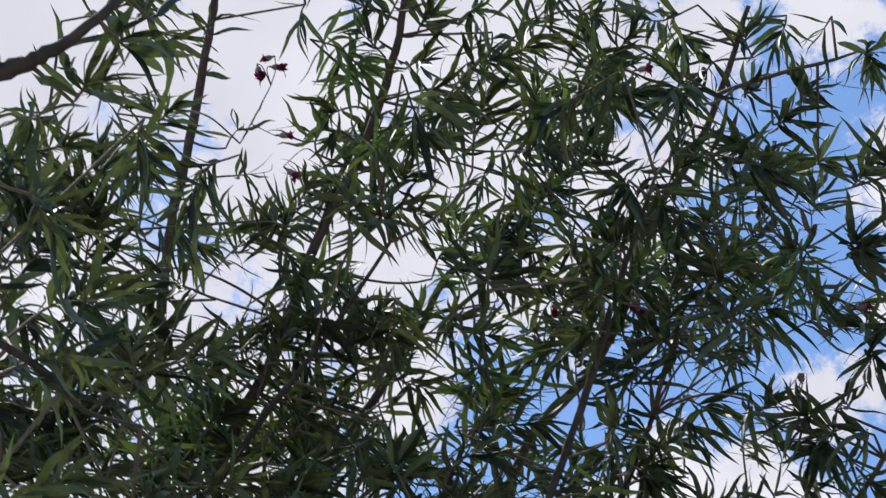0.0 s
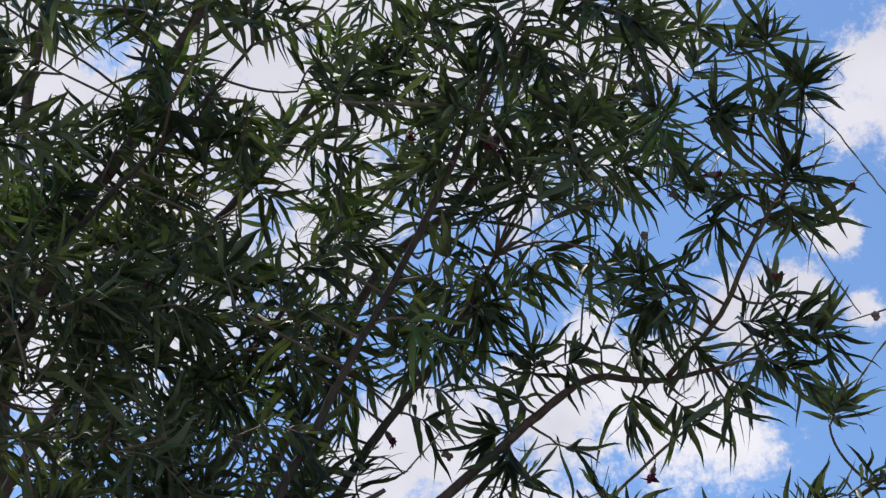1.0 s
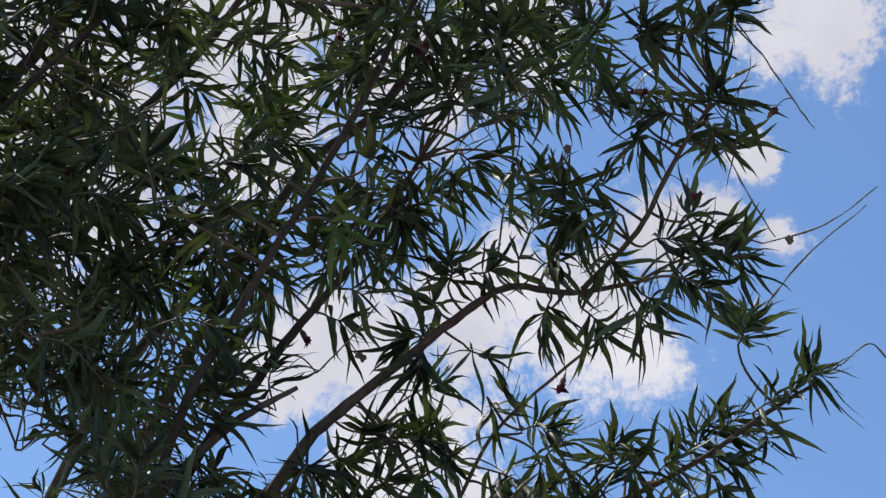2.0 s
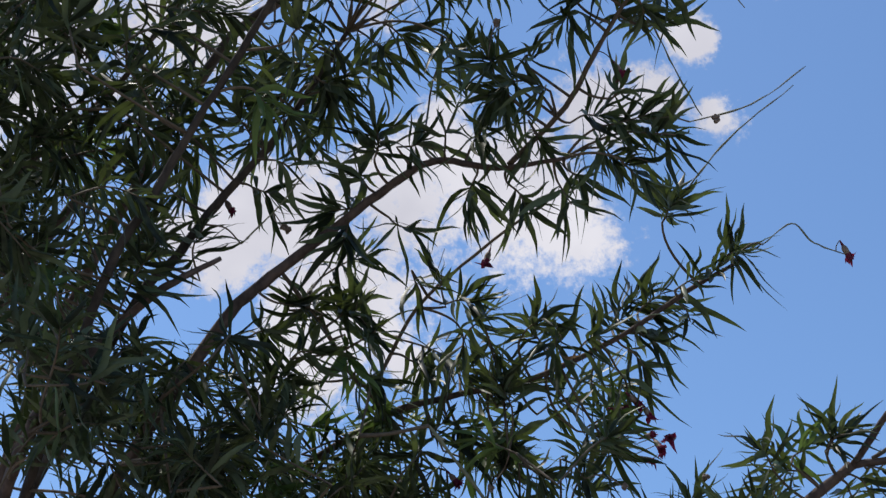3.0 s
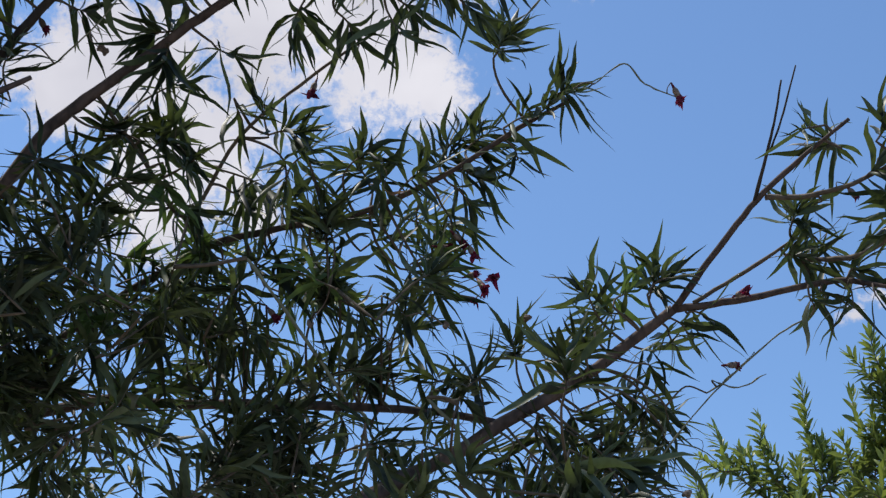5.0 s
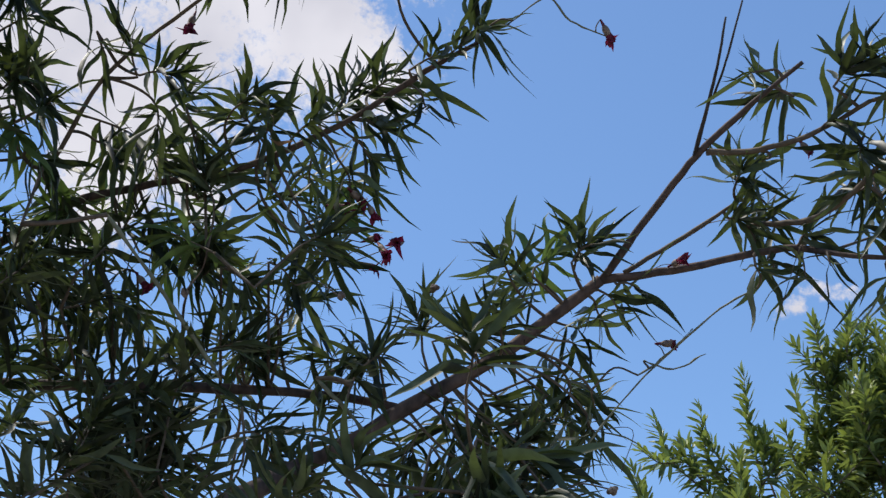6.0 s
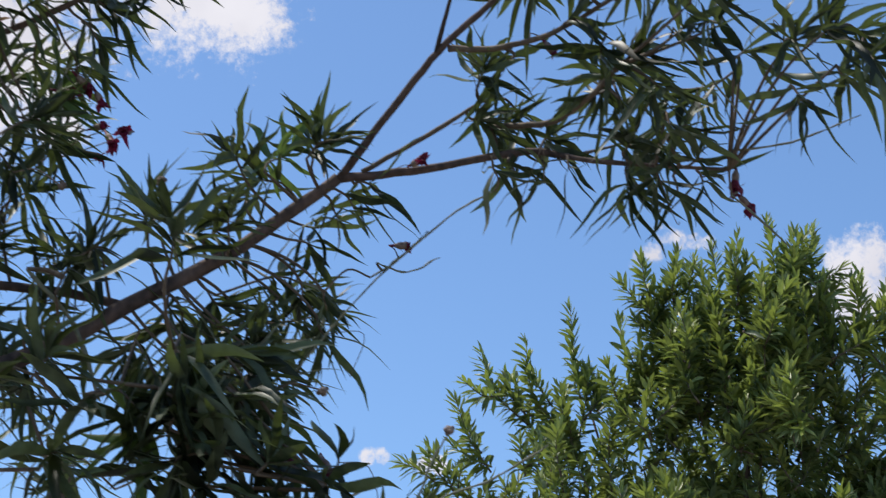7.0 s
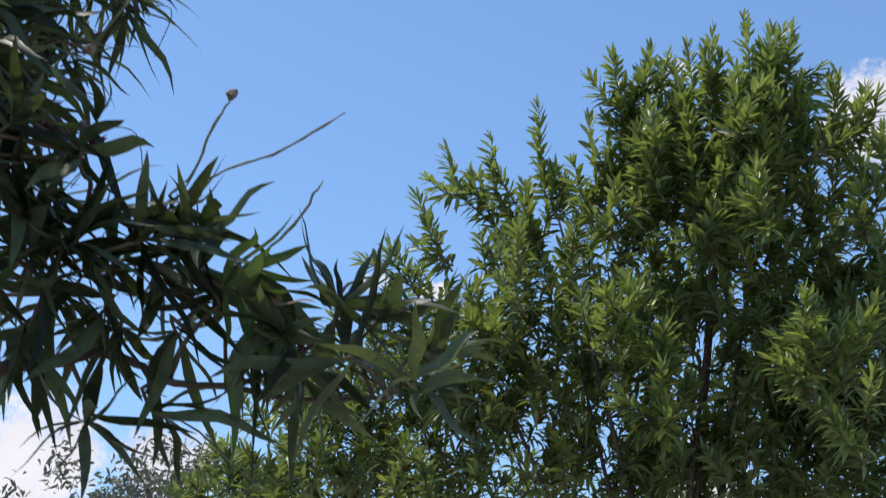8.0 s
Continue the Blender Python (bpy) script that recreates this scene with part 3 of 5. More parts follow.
rosettes("fork", (
    (0.197, 2.800, 2.730, 0.187, 2.792, 2.779, 22),
    (0.213, 2.823, 2.754, 0.271, 2.828, 2.762, 12),
    (0.756, 2.421, 2.978, 0.785, 2.409, 3.006, 20),
    (0.724, 2.510, 3.015, 0.711, 2.548, 3.051, 18),
    (0.694, 2.485, 3.045, 0.652, 2.467, 3.027, 4),
    (0.836, 2.387, 2.952, 0.836, 2.403, 2.998, 20),
    (0.900, 2.372, 2.963, 0.892, 2.312, 2.959, 18),
    (0.749, 2.487, 2.946, 0.774, 2.473, 2.957, 12),
    (0.816, 2.495, 2.946, 0.805, 2.490, 2.910, 12),
    (0.896, 2.462, 2.926, 0.919, 2.463, 2.951, 14),
    (0.657, 2.640, 2.931, 0.666, 2.621, 2.952, 20),
    (0.706, 2.605, 2.966, 0.699, 2.655, 2.970, 6),
    (0.833, 2.513, 2.900, 0.855, 2.508, 2.913, 22)))
rosettes("fork", (
    (0.833, 2.532, 2.894, 0.807, 2.545, 2.877, 10),
    (0.862, 2.478, 2.875, 0.880, 2.462, 2.844, 12),
    (0.655, 2.680, 2.902, 0.668, 2.677, 2.898, 16),
    (0.714, 2.728, 2.966, 0.733, 2.731, 2.940, 8),
    (0.689, 2.712, 2.905, 0.717, 2.740, 2.911, 10),
    (0.751, 2.654, 2.850, 0.774, 2.670, 2.872, 14),
    (0.675, 2.631, 2.818, 0.686, 2.644, 2.791, 5),
    (0.757, 2.687, 2.840, 0.752, 2.644, 2.788, 6),
    (0.701, 2.655, 2.823, 0.714, 2.689, 2.810, 5),
    (0.785, 2.634, 2.825, 0.783, 2.617, 2.796, 3),
    (0.851, 2.580, 2.808, 0.857, 2.557, 2.818, 14),
    (0.864, 2.617, 2.801, 0.876, 2.637, 2.779, 12),
    (0.897, 2.572, 2.781, 0.900, 2.564, 2.755, 6)))
rosettes("fork", (
    (0.919, 2.569, 2.771, 0.935, 2.606, 2.760, 4),
    (0.950, 2.560, 2.777, 0.964, 2.580, 2.764, 5),
    (0.936, 2.548, 2.777, 0.944, 2.510, 2.770, 8),
    (0.902, 2.531, 2.812, 0.932, 2.529, 2.831, 8),
    (0.050, 2.898, 2.732, 0.097, 2.874, 2.735, 14),
    (0.131, 2.799, 2.723, 0.111, 2.806, 2.715, 16),
    (0.035, 2.806, 2.588, 0.061, 2.794, 2.596, 6),
    (0.192, 2.830, 2.609, 0.184, 2.849, 2.577, 10),
    (0.251, 2.842, 2.641, 0.244, 2.880, 2.607, 18),
    (0.270, 2.880, 2.575, 0.291, 2.909, 2.589, 16),
    (0.346, 2.863, 2.625, 0.356, 2.867, 2.587, 14),
    (0.419, 2.809, 2.687, 0.422, 2.830, 2.666, 8),
    (0.452, 2.803, 2.670, 0.459, 2.825, 2.649, 4)))
rosettes("fork", (
    (0.391, 2.854, 2.679, 0.369, 2.847, 2.646, 8),
    (0.055, 2.784, 2.520, 0.036, 2.818, 2.512, 16),
    (-0.004, 2.807, 2.553, 0.014, 2.832, 2.536, 16),
    (0.231, 2.788, 2.649, 0.234, 2.837, 2.641, 12),
    (0.285, 2.844, 2.681, 0.311, 2.848, 2.656, 12),
    (-0.058, 2.934, 2.661, -0.032, 2.947, 2.639, 14),
    (-0.089, 2.897, 2.777, -0.054, 2.900, 2.760, 14),
    (-0.127, 2.901, 2.703, -0.104, 2.945, 2.683, 14),
    (-0.035, 2.921, 2.713, -0.062, 2.908, 2.745, 12)))
rosettes("edge", (
    (0.153, 2.113, 3.581, 0.161, 2.057, 3.554, 26),
    (0.112, 2.144, 3.571, 0.126, 2.123, 3.581, 12),
    (0.113, 2.149, 3.735, 0.121, 2.134, 3.752, 14),
    (0.066, 2.109, 3.544, 0.093, 2.119, 3.563, 14),
    (0.002, 2.104, 3.560, 0.025, 2.083, 3.548, 18),
    (-0.023, 2.382, 3.901, -0.010, 2.358, 3.932, 16),
    (-0.060, 2.137, 3.584, -0.084, 2.109, 3.592, 14),
    (0.111, 2.178, 3.443, 0.127, 2.176, 3.484, 24),
    (0.137, 2.187, 3.450, 0.173, 2.205, 3.472, 8),
    (0.069, 2.219, 3.464, 0.037, 2.203, 3.457, 12),
    (0.111, 2.211, 3.443, 0.120, 2.239, 3.426, 12),
    (0.072, 2.273, 3.442, 0.087, 2.253, 3.458, 12),
    (0.128, 2.279, 3.433, 0.151, 2.311, 3.474, 6)))
rosettes("edge", (
    (0.013, 2.236, 3.436, -0.014, 2.225, 3.404, 10),
    (-0.204, 2.390, 3.885, -0.216, 2.320, 3.906, 20),
    (-0.216, 2.425, 3.864, -0.166, 2.406, 3.861, 20),
    (-0.242, 2.430, 3.827, -0.147, 2.440, 3.843, 16),
    (-0.167, 2.364, 3.844, -0.117, 2.325, 3.840, 10),
    (-0.293, 2.528, 3.865, -0.247, 2.563, 3.870, 16),
    (-0.215, 2.521, 3.807, -0.157, 2.552, 3.792, 8),
    (-0.111, 2.502, 3.883, -0.098, 2.538, 3.862, 10),
    (-0.396, 1.983, 3.482, -0.411, 1.942, 3.476, 12),
    (-0.351, 1.945, 3.529, -0.372, 1.913, 3.531, 12),
    (-0.412, 1.996, 3.422, -0.442, 1.976, 3.411, 16),
    (-0.456, 2.507, 3.814, -0.468, 2.481, 3.829, 16),
    (-0.386, 2.539, 3.820, -0.333, 2.519, 3.800, 18)))
rosettes("edge", (
    (-0.305, 2.259, 3.538, -0.246, 2.310, 3.558, 18),
    (-0.382, 2.269, 3.525, -0.408, 2.273, 3.563, 16),
    (-0.347, 2.330, 3.511, -0.296, 2.385, 3.503, 14),
    (-0.374, 2.329, 3.488, -0.320, 2.336, 3.432, 10),
    (-0.251, 2.312, 3.475, -0.200, 2.337, 3.434, 8),
    (-0.393, 2.285, 3.430, -0.426, 2.285, 3.403, 8),
    (-0.446, 2.084, 3.275, -0.417, 2.042, 3.267, 12),
    (-0.462, 2.343, 3.425, -0.495, 2.336, 3.425, 12),
    (-0.412, 2.333, 3.406, -0.389, 2.339, 3.363, 14),
    (-0.434, 2.357, 3.376, -0.414, 2.373, 3.341, 10),
    (-0.492, 2.352, 3.375, -0.516, 2.353, 3.363, 12),
    (-0.509, 2.140, 3.225, -0.491, 2.165, 3.214, 10),
    (-0.512, 2.400, 3.352, -0.492, 2.419, 3.346, 6)))
rosettes("edge", (
    (-0.133, 2.301, 3.361, -0.142, 2.272, 3.373, 20),
    (-0.104, 2.339, 3.369, -0.118, 2.353, 3.341, 12),
    (-0.086, 2.300, 3.384, -0.061, 2.247, 3.351, 6),
    (-0.037, 2.271, 3.298, -0.059, 2.270, 3.313, 10),
    (-0.584, 2.374, 3.901, -0.637, 2.379, 3.933, 8),
    (-0.625, 2.323, 3.962, -0.612, 2.308, 3.988, 16),
    (-0.646, 2.500, 3.888, -0.601, 2.472, 3.877, 14),
    (-0.411, 1.943, 3.560, -0.438, 1.920, 3.556, 8),
    (-0.329, 2.372, 3.963, -0.314, 2.358, 3.985, 14),
    (-0.359, 2.414, 3.906, -0.337, 2.459, 3.893, 8),
    (-0.299, 2.401, 3.893, -0.282, 2.368, 3.915, 12)))
rosettes("crest", (
    (-1.078, 1.882, 4.248, -1.045, 1.828, 4.288, 10),
    (-1.138, 1.973, 4.256, -1.110, 1.937, 4.282, 5),
    (-1.222, 1.990, 4.190, -1.222, 1.956, 4.245, 8),
    (-1.101, 2.049, 4.169, -1.073, 2.045, 4.211, 4),
    (-1.102, 2.055, 4.094, -1.060, 2.076, 4.104, 6),
    (-1.262, 2.144, 4.059, -1.235, 2.150, 4.040, 14),
    (-1.286, 2.103, 4.015, -1.304, 2.052, 4.029, 12),
    (-1.223, 2.146, 4.019, -1.161, 2.151, 4.002, 12),
    (-1.182, 2.160, 4.078, -1.144, 2.163, 4.078, 6),
    (-1.222, 2.009, 4.063, -1.256, 2.016, 4.104, 4),
    (-1.279, 1.921, 4.208, -1.259, 1.909, 4.244, 10),
    (-0.801, 0.963, 3.042, -0.781, 0.950, 3.050, 18),
    (-0.741, 0.927, 3.087, -0.735, 0.957, 3.091, 10)))
rosettes("crest", (
    (-0.713, 0.962, 3.135, -0.729, 0.959, 3.162, 10),
    (-1.146, 1.835, 4.298, -1.127, 1.854, 4.276, 6),
    (-0.914, 1.930, 3.774, -0.957, 1.925, 3.802, 22),
    (-0.910, 1.942, 3.840, -0.887, 1.918, 3.858, 14),
    (-0.845, 1.863, 3.871, -0.843, 1.860, 3.917, 10),
    (-0.751, 1.849, 3.985, -0.763, 1.821, 4.028, 18),
    (-0.763, 1.821, 3.918, -0.796, 1.812, 3.904, 12),
    (-0.798, 1.853, 3.902, -0.837, 1.838, 3.912, 8),
    (-0.683, 1.780, 3.975, -0.718, 1.754, 4.029, 12),
    (-0.681, 1.758, 4.074, -0.712, 1.743, 4.093, 12),
    (-0.862, 1.868, 4.307, -0.885, 1.890, 4.283, 6),
    (-0.669, 1.863, 4.029, -0.626, 1.840, 4.005, 14),
    (-0.629, 1.808, 4.046, -0.599, 1.802, 4.080, 16)))
rosettes("crest", (
    (-0.539, 1.791, 4.035, -0.514, 1.800, 4.057, 14),
    (-0.652, 1.863, 3.960, -0.610, 1.888, 3.988, 12),
    (-0.596, 2.106, 4.163, -0.615, 2.084, 4.187, 10),
    (-0.689, 2.194, 4.123, -0.641, 2.213, 4.144, 8),
    (-0.703, 1.948, 3.917, -0.666, 1.913, 3.917, 16),
    (-0.714, 1.851, 3.619, -0.731, 1.838, 3.657, 24),
    (-0.739, 1.984, 3.847, -0.708, 1.967, 3.869, 14),
    (-0.499, 1.851, 4.046, -0.519, 1.863, 3.998, 10),
    (-0.468, 2.030, 4.230, -0.434, 2.000, 4.222, 12),
    (-0.361, 2.020, 4.248, -0.339, 2.030, 4.226, 20),
    (-0.496, 2.129, 4.114, -0.469, 2.100, 4.146, 22),
    (-0.448, 2.219, 4.138, -0.418, 2.171, 4.150, 20),
    (-0.313, 2.152, 4.131, -0.322, 2.148, 4.170, 16)))
rosettes("crest", (
    (-0.533, 2.227, 4.023, -0.494, 2.281, 4.038, 24),
    (-0.602, 2.263, 4.003, -0.600, 2.301, 3.968, 20),
    (-0.608, 2.198, 4.071, -0.636, 2.250, 4.076, 14),
    (-0.575, 2.321, 3.968, -0.558, 2.355, 3.955, 12),
    (-0.721, 2.322, 4.061, -0.693, 2.281, 4.052, 16),
    (-0.615, 2.315, 3.900, -0.612, 2.363, 3.904, 6),
    (-0.181, 2.115, 4.228, -0.173, 2.145, 4.219, 20),
    (-0.194, 2.195, 4.152, -0.216, 2.209, 4.120, 22),
    (-0.119, 2.170, 4.163, -0.151, 2.169, 4.134, 14),
    (-0.055, 2.179, 4.155, -0.056, 2.130, 4.175, 18),
    (0.026, 2.119, 4.179, 0.005, 2.151, 4.167, 18),
    (-0.094, 2.065, 3.934, -0.074, 2.061, 3.959, 14),
    (-0.001, 2.078, 3.895, 0.019, 2.069, 3.915, 22)))
rosettes("crest", (
    (0.126, 2.023, 3.928, 0.132, 2.010, 3.889, 24),
    (-0.094, 2.241, 4.013, -0.112, 2.268, 4.009, 20),
    (0.001, 2.166, 3.820, 0.021, 2.195, 3.862, 22),
    (-0.081, 2.366, 3.982, -0.056, 2.358, 4.020, 20),
    (-0.059, 2.087, 3.868, -0.032, 2.095, 3.886, 14),
    (0.086, 1.959, 3.965, 0.066, 1.956, 3.934, 5),
    (-0.191, 2.238, 4.048, -0.186, 2.265, 4.018, 12),
    (-0.224, 2.240, 4.095, -0.246, 2.211, 4.020, 12),
    (-0.315, 1.880, 3.624, -0.333, 1.896, 3.615, 18),
    (-0.276, 1.890, 3.607, -0.272, 1.918, 3.587, 14),
    (-0.161, 2.399, 3.932, -0.146, 2.341, 3.958, 16),
    (-0.154, 2.456, 3.859, -0.105, 2.450, 3.855, 22),
    (-0.189, 2.413, 3.849, -0.217, 2.394, 3.878, 14)))
rosettes("crest", (
    (-0.077, 2.193, 3.573, -0.063, 2.182, 3.528, 10),
    (-0.370, 1.937, 3.462, -0.393, 1.893, 3.447, 14),
    (-0.394, 2.031, 3.515, -0.433, 2.017, 3.516, 8),
    (-0.219, 2.499, 3.789, -0.180, 2.507, 3.748, 16),
    (-0.245, 2.489, 3.760, -0.228, 2.475, 3.696, 14),
    (0.045, 2.168, 3.748, 0.074, 2.160, 3.763, 16),
    (-0.005, 2.090, 3.533, 0.026, 2.067, 3.517, 14),
    (0.009, 2.215, 3.443, -0.007, 2.198, 3.465, 14),
    (0.091, 2.147, 3.753, 0.112, 2.146, 3.793, 8),
    (-0.341, 1.965, 3.577, -0.373, 1.976, 3.601, 8),
    (-0.333, 2.442, 3.923, -0.307, 2.399, 3.928, 10)))
rosettes("low", (
    (0.712, 2.548, 2.128, 0.720, 2.565, 2.168, 20),
    (0.791, 2.560, 2.100, 0.816, 2.553, 2.114, 18),
    (0.774, 2.504, 2.056, 0.793, 2.458, 2.040, 10),
    (0.557, 2.617, 2.179, 0.575, 2.616, 2.214, 18),
    (0.561, 2.573, 2.210, 0.567, 2.553, 2.238, 7),
    (0.497, 2.533, 2.206, 0.521, 2.540, 2.217, 14),
    (0.434, 2.614, 2.235, 0.403, 2.648, 2.254, 16),
    (0.396, 2.609, 2.200, 0.376, 2.598, 2.210, 12),
    (0.542, 2.574, 2.143, 0.555, 2.611, 2.126, 12),
    (0.601, 2.653, 2.142, 0.623, 2.643, 2.119, 13),
    (0.641, 2.597, 2.167, 0.662, 2.602, 2.155, 12),
    (0.463, 2.629, 2.055, 0.463, 2.572, 2.022, 10),
    (0.516, 2.615, 2.073, 0.542, 2.637, 2.046, 7)))
rosettes("low", (
    (0.443, 2.507, 2.280, 0.437, 2.478, 2.296, 6),
    (0.743, 2.469, 2.070, 0.715, 2.501, 2.083, 8),
    (0.675, 2.598, 2.105, 0.689, 2.605, 2.081, 8),
    (0.399, 2.619, 2.147, 0.388, 2.608, 2.124, 10),
    (0.480, 2.603, 2.172, 0.469, 2.602, 2.145, 8)))
rosettes("fork", (
    (0.338, 2.895, 2.505, 0.357, 2.887, 2.527, 14),
    (0.367, 2.887, 2.567, 0.387, 2.918, 2.599, 16),
    (0.349, 2.828, 2.586, 0.368, 2.828, 2.606, 12),
    (0.323, 2.868, 2.547, 0.311, 2.834, 2.550, 10)))
rosettes("low", (
    (0.307, 2.501, 2.316, 0.318, 2.507, 2.348, 20),
    (0.285, 2.537, 2.340, 0.259, 2.521, 2.321, 14),
    (0.350, 2.589, 2.312, 0.366, 2.569, 2.284, 12),
    (0.252, 2.499, 2.461, 0.267, 2.504, 2.447, 16),
    (0.308, 2.512, 2.469, 0.328, 2.539, 2.472, 14),
    (0.235, 2.502, 2.411, 0.254, 2.532, 2.400, 16),
    (0.318, 2.513, 2.419, 0.340, 2.521, 2.408, 12),
    (0.280, 2.538, 2.383, 0.286, 2.549, 2.411, 12),
    (0.239, 2.415, 2.517, 0.242, 2.389, 2.587, 26),
    (0.231, 2.588, 2.385, 0.219, 2.585, 2.369, 12),
    (0.398, 2.646, 2.281, 0.418, 2.625, 2.290, 10)))
rosettes("low", (
    (0.420, 2.571, 2.209, 0.446, 2.533, 2.205, 16),
    (0.467, 2.588, 2.198, 0.489, 2.599, 2.209, 16),
    (0.513, 2.624, 2.205, 0.538, 2.631, 2.196, 14),
    (0.587, 2.570, 2.180, 0.611, 2.551, 2.163, 14),
    (0.430, 2.633, 2.178, 0.415, 2.686, 2.167, 12),
    (0.619, 2.601, 2.153, 0.637, 2.571, 2.121, 12),
    (0.526, 2.552, 2.215, 0.534, 2.588, 2.260, 10),
    (0.685, 2.578, 2.132, 0.659, 2.531, 2.112, 12),
    (0.743, 2.554, 2.122, 0.756, 2.514, 2.130, 10),
    (0.383, 2.572, 2.232, 0.395, 2.553, 2.246, 10),
    (0.494, 2.592, 2.145, 0.483, 2.614, 2.125, 8)))
rosettes("low", (
    (0.283, 2.556, 2.288, 0.304, 2.514, 2.296, 14),
    (0.348, 2.586, 2.258, 0.366, 2.595, 2.276, 14),
    (0.280, 2.664, 2.229, 0.299, 2.665, 2.244, 14),
    (0.378, 2.592, 2.200, 0.397, 2.566, 2.207, 12),
    (0.324, 2.662, 2.181, 0.340, 2.707, 2.207, 14),
    (0.431, 2.628, 2.177, 0.450, 2.587, 2.188, 14),
    (0.594, 2.566, 2.154, 0.581, 2.579, 2.176, 10),
    (0.258, 2.559, 2.350, 0.278, 2.540, 2.358, 12)))
rosettes("fork", (
    (1.027, 2.401, 2.876, 1.034, 2.355, 2.867, 14),
    (1.080, 2.389, 2.899, 1.104, 2.387, 2.912, 14),
    (1.134, 2.410, 2.933, 1.154, 2.412, 2.923, 14),
    (1.048, 2.427, 2.845, 1.056, 2.414, 2.812, 10),
    (1.118, 2.434, 2.884, 1.150, 2.478, 2.889, 12),
    (1.142, 2.392, 2.888, 1.144, 2.367, 2.852, 10),
    (0.970, 2.418, 2.873, 1.004, 2.445, 2.905, 10),
    (0.933, 2.440, 2.923, 0.939, 2.384, 2.907, 10),
    (0.904, 2.529, 2.848, 0.905, 2.512, 2.804, 5),
    (0.381, 2.832, 2.571, 0.398, 2.829, 2.536, 8),
    (0.443, 2.804, 2.633, 0.462, 2.830, 2.608, 8),
    (0.032, 2.919, 2.659, 0.056, 2.896, 2.678, 12),
    (0.153, 2.856, 2.605, 0.178, 2.892, 2.584, 12),
    (0.261, 2.790, 2.567, 0.278, 2.793, 2.536, 12)))
rosettes("low", (
    (0.089, 2.482, 2.417, 0.108, 2.471, 2.436, 12),
    (0.138, 2.503, 2.369, 0.150, 2.496, 2.396, 12),
    (0.186, 2.539, 2.419, 0.209, 2.538, 2.398, 12),
    (0.252, 2.522, 2.365, 0.271, 2.505, 2.382, 12),
    (0.101, 2.531, 2.313, 0.123, 2.488, 2.322, 12),
    (0.184, 2.595, 2.328, 0.205, 2.560, 2.332, 12),
    (0.307, 2.610, 2.373, 0.328, 2.626, 2.394, 12),
    (0.356, 2.498, 2.305, 0.375, 2.500, 2.327, 10),
    (0.275, 2.549, 2.303, 0.288, 2.544, 2.323, 10),
    (0.434, 2.564, 2.326, 0.457, 2.499, 2.330, 5)))
rosettes("edge", (
    (-0.380, 2.597, 3.013, -0.352, 2.571, 3.017, 14),
    (-0.304, 2.692, 3.021, -0.281, 2.723, 3.009, 14),
    (-0.206, 2.763, 3.115, -0.182, 2.772, 3.142, 12),
    (-0.365, 2.697, 2.944, -0.345, 2.734, 2.936, 14),
    (-0.234, 2.745, 2.924, -0.208, 2.758, 2.902, 14),
    (-0.410, 2.854, 2.877, -0.382, 2.859, 2.850, 14),
    (-0.289, 2.884, 2.854, -0.262, 2.897, 2.831, 14),
    (-0.160, 2.828, 2.850, -0.133, 2.812, 2.862, 12)))


def mass(group, centre, across, upright, deep, count):
    """A loose cloud of shoots in a leaning ellipsoid: across, upright and deep are its half sizes."""
    c = np.array(centre)
    view = c / np.linalg.norm(c * (1, 1, 0))
    fwd = np.array([view[0], view[1], 0])
    side = np.array([fwd[1], -fwd[0], 0])
    for _ in range(count):
        d = rng.standard_normal(3)
        d *= rng.random() ** 0.40 / np.linalg.norm(d)
        p = c + side * d[0] * across + np.array([0, 0, 1.0]) * d[1] * upright + fwd * d[2] * deep
        w = np.array([0.35, 0.0, 0.75]) + 0.75 * rng.standard_normal(3)
        w *= rng.uniform(0.09, 0.22) / np.linalg.norm(w)
        shoot(group, p - w * 0.6, p + w * 0.4, fresh=0.06)


mass("top", (-1.203, 1.555, 3.732), 0.11, 0.27, 0.50, 7)
mass("top", (-1.229, 1.747, 3.410), 0.22, 0.21, 0.50, 18)
mass("top", (-0.804, 1.998, 3.689), 0.26, 0.23, 0.45, 8)
mass("top", (-0.823, 2.181, 3.488), 0.33, 0.20, 0.50, 9)
mass("top", (-0.639, 1.899, 3.965), 0.17, 0.21, 0.40, 7)
mass("top", (-0.501, 2.027, 3.891), 0.15, 0.20, 0.40, 7)
mass("top", (-0.288, 2.122, 3.701), 0.15, 0.20, 0.40, 5)
mass("top", (-0.334, 2.290, 3.509), 0.18, 0.15, 0.40, 5)
mass("top", (-0.128, 2.159, 3.679), 0.13, 0.13, 0.35, 2)
mass("top", (-0.381, 1.952, 4.107), 0.13, 0.11, 0.40, 6)
mass("top", (-0.207, 2.051, 4.047), 0.12, 0.15, 0.40, 2)
mass("top", (-0.615, 2.318, 3.564), 0.21, 0.19, 0.40, 4)
mass("top", (-1.059, 1.804, 3.608), 0.12, 0.09, 0.40, 2)
mass("top", (-0.521, 1.723, 4.246), 0.63, 0.17, 0.50, 9)
mass("upper", (-0.900, 2.363, 3.306), 0.33, 0.22, 0.50, 15)
mass("upper", (-0.945, 2.460, 3.033), 0.35, 0.15, 0.50, 14)
mass("upper", (-0.644, 2.339, 3.530), 0.18, 0.26, 0.40, 2)
mass("upper", (-0.329, 2.230, 3.580), 0.15, 0.12, 0.35, 2)
mass("upper", (-0.212, 2.170, 3.660), 0.13, 0.11, 0.35, 2)
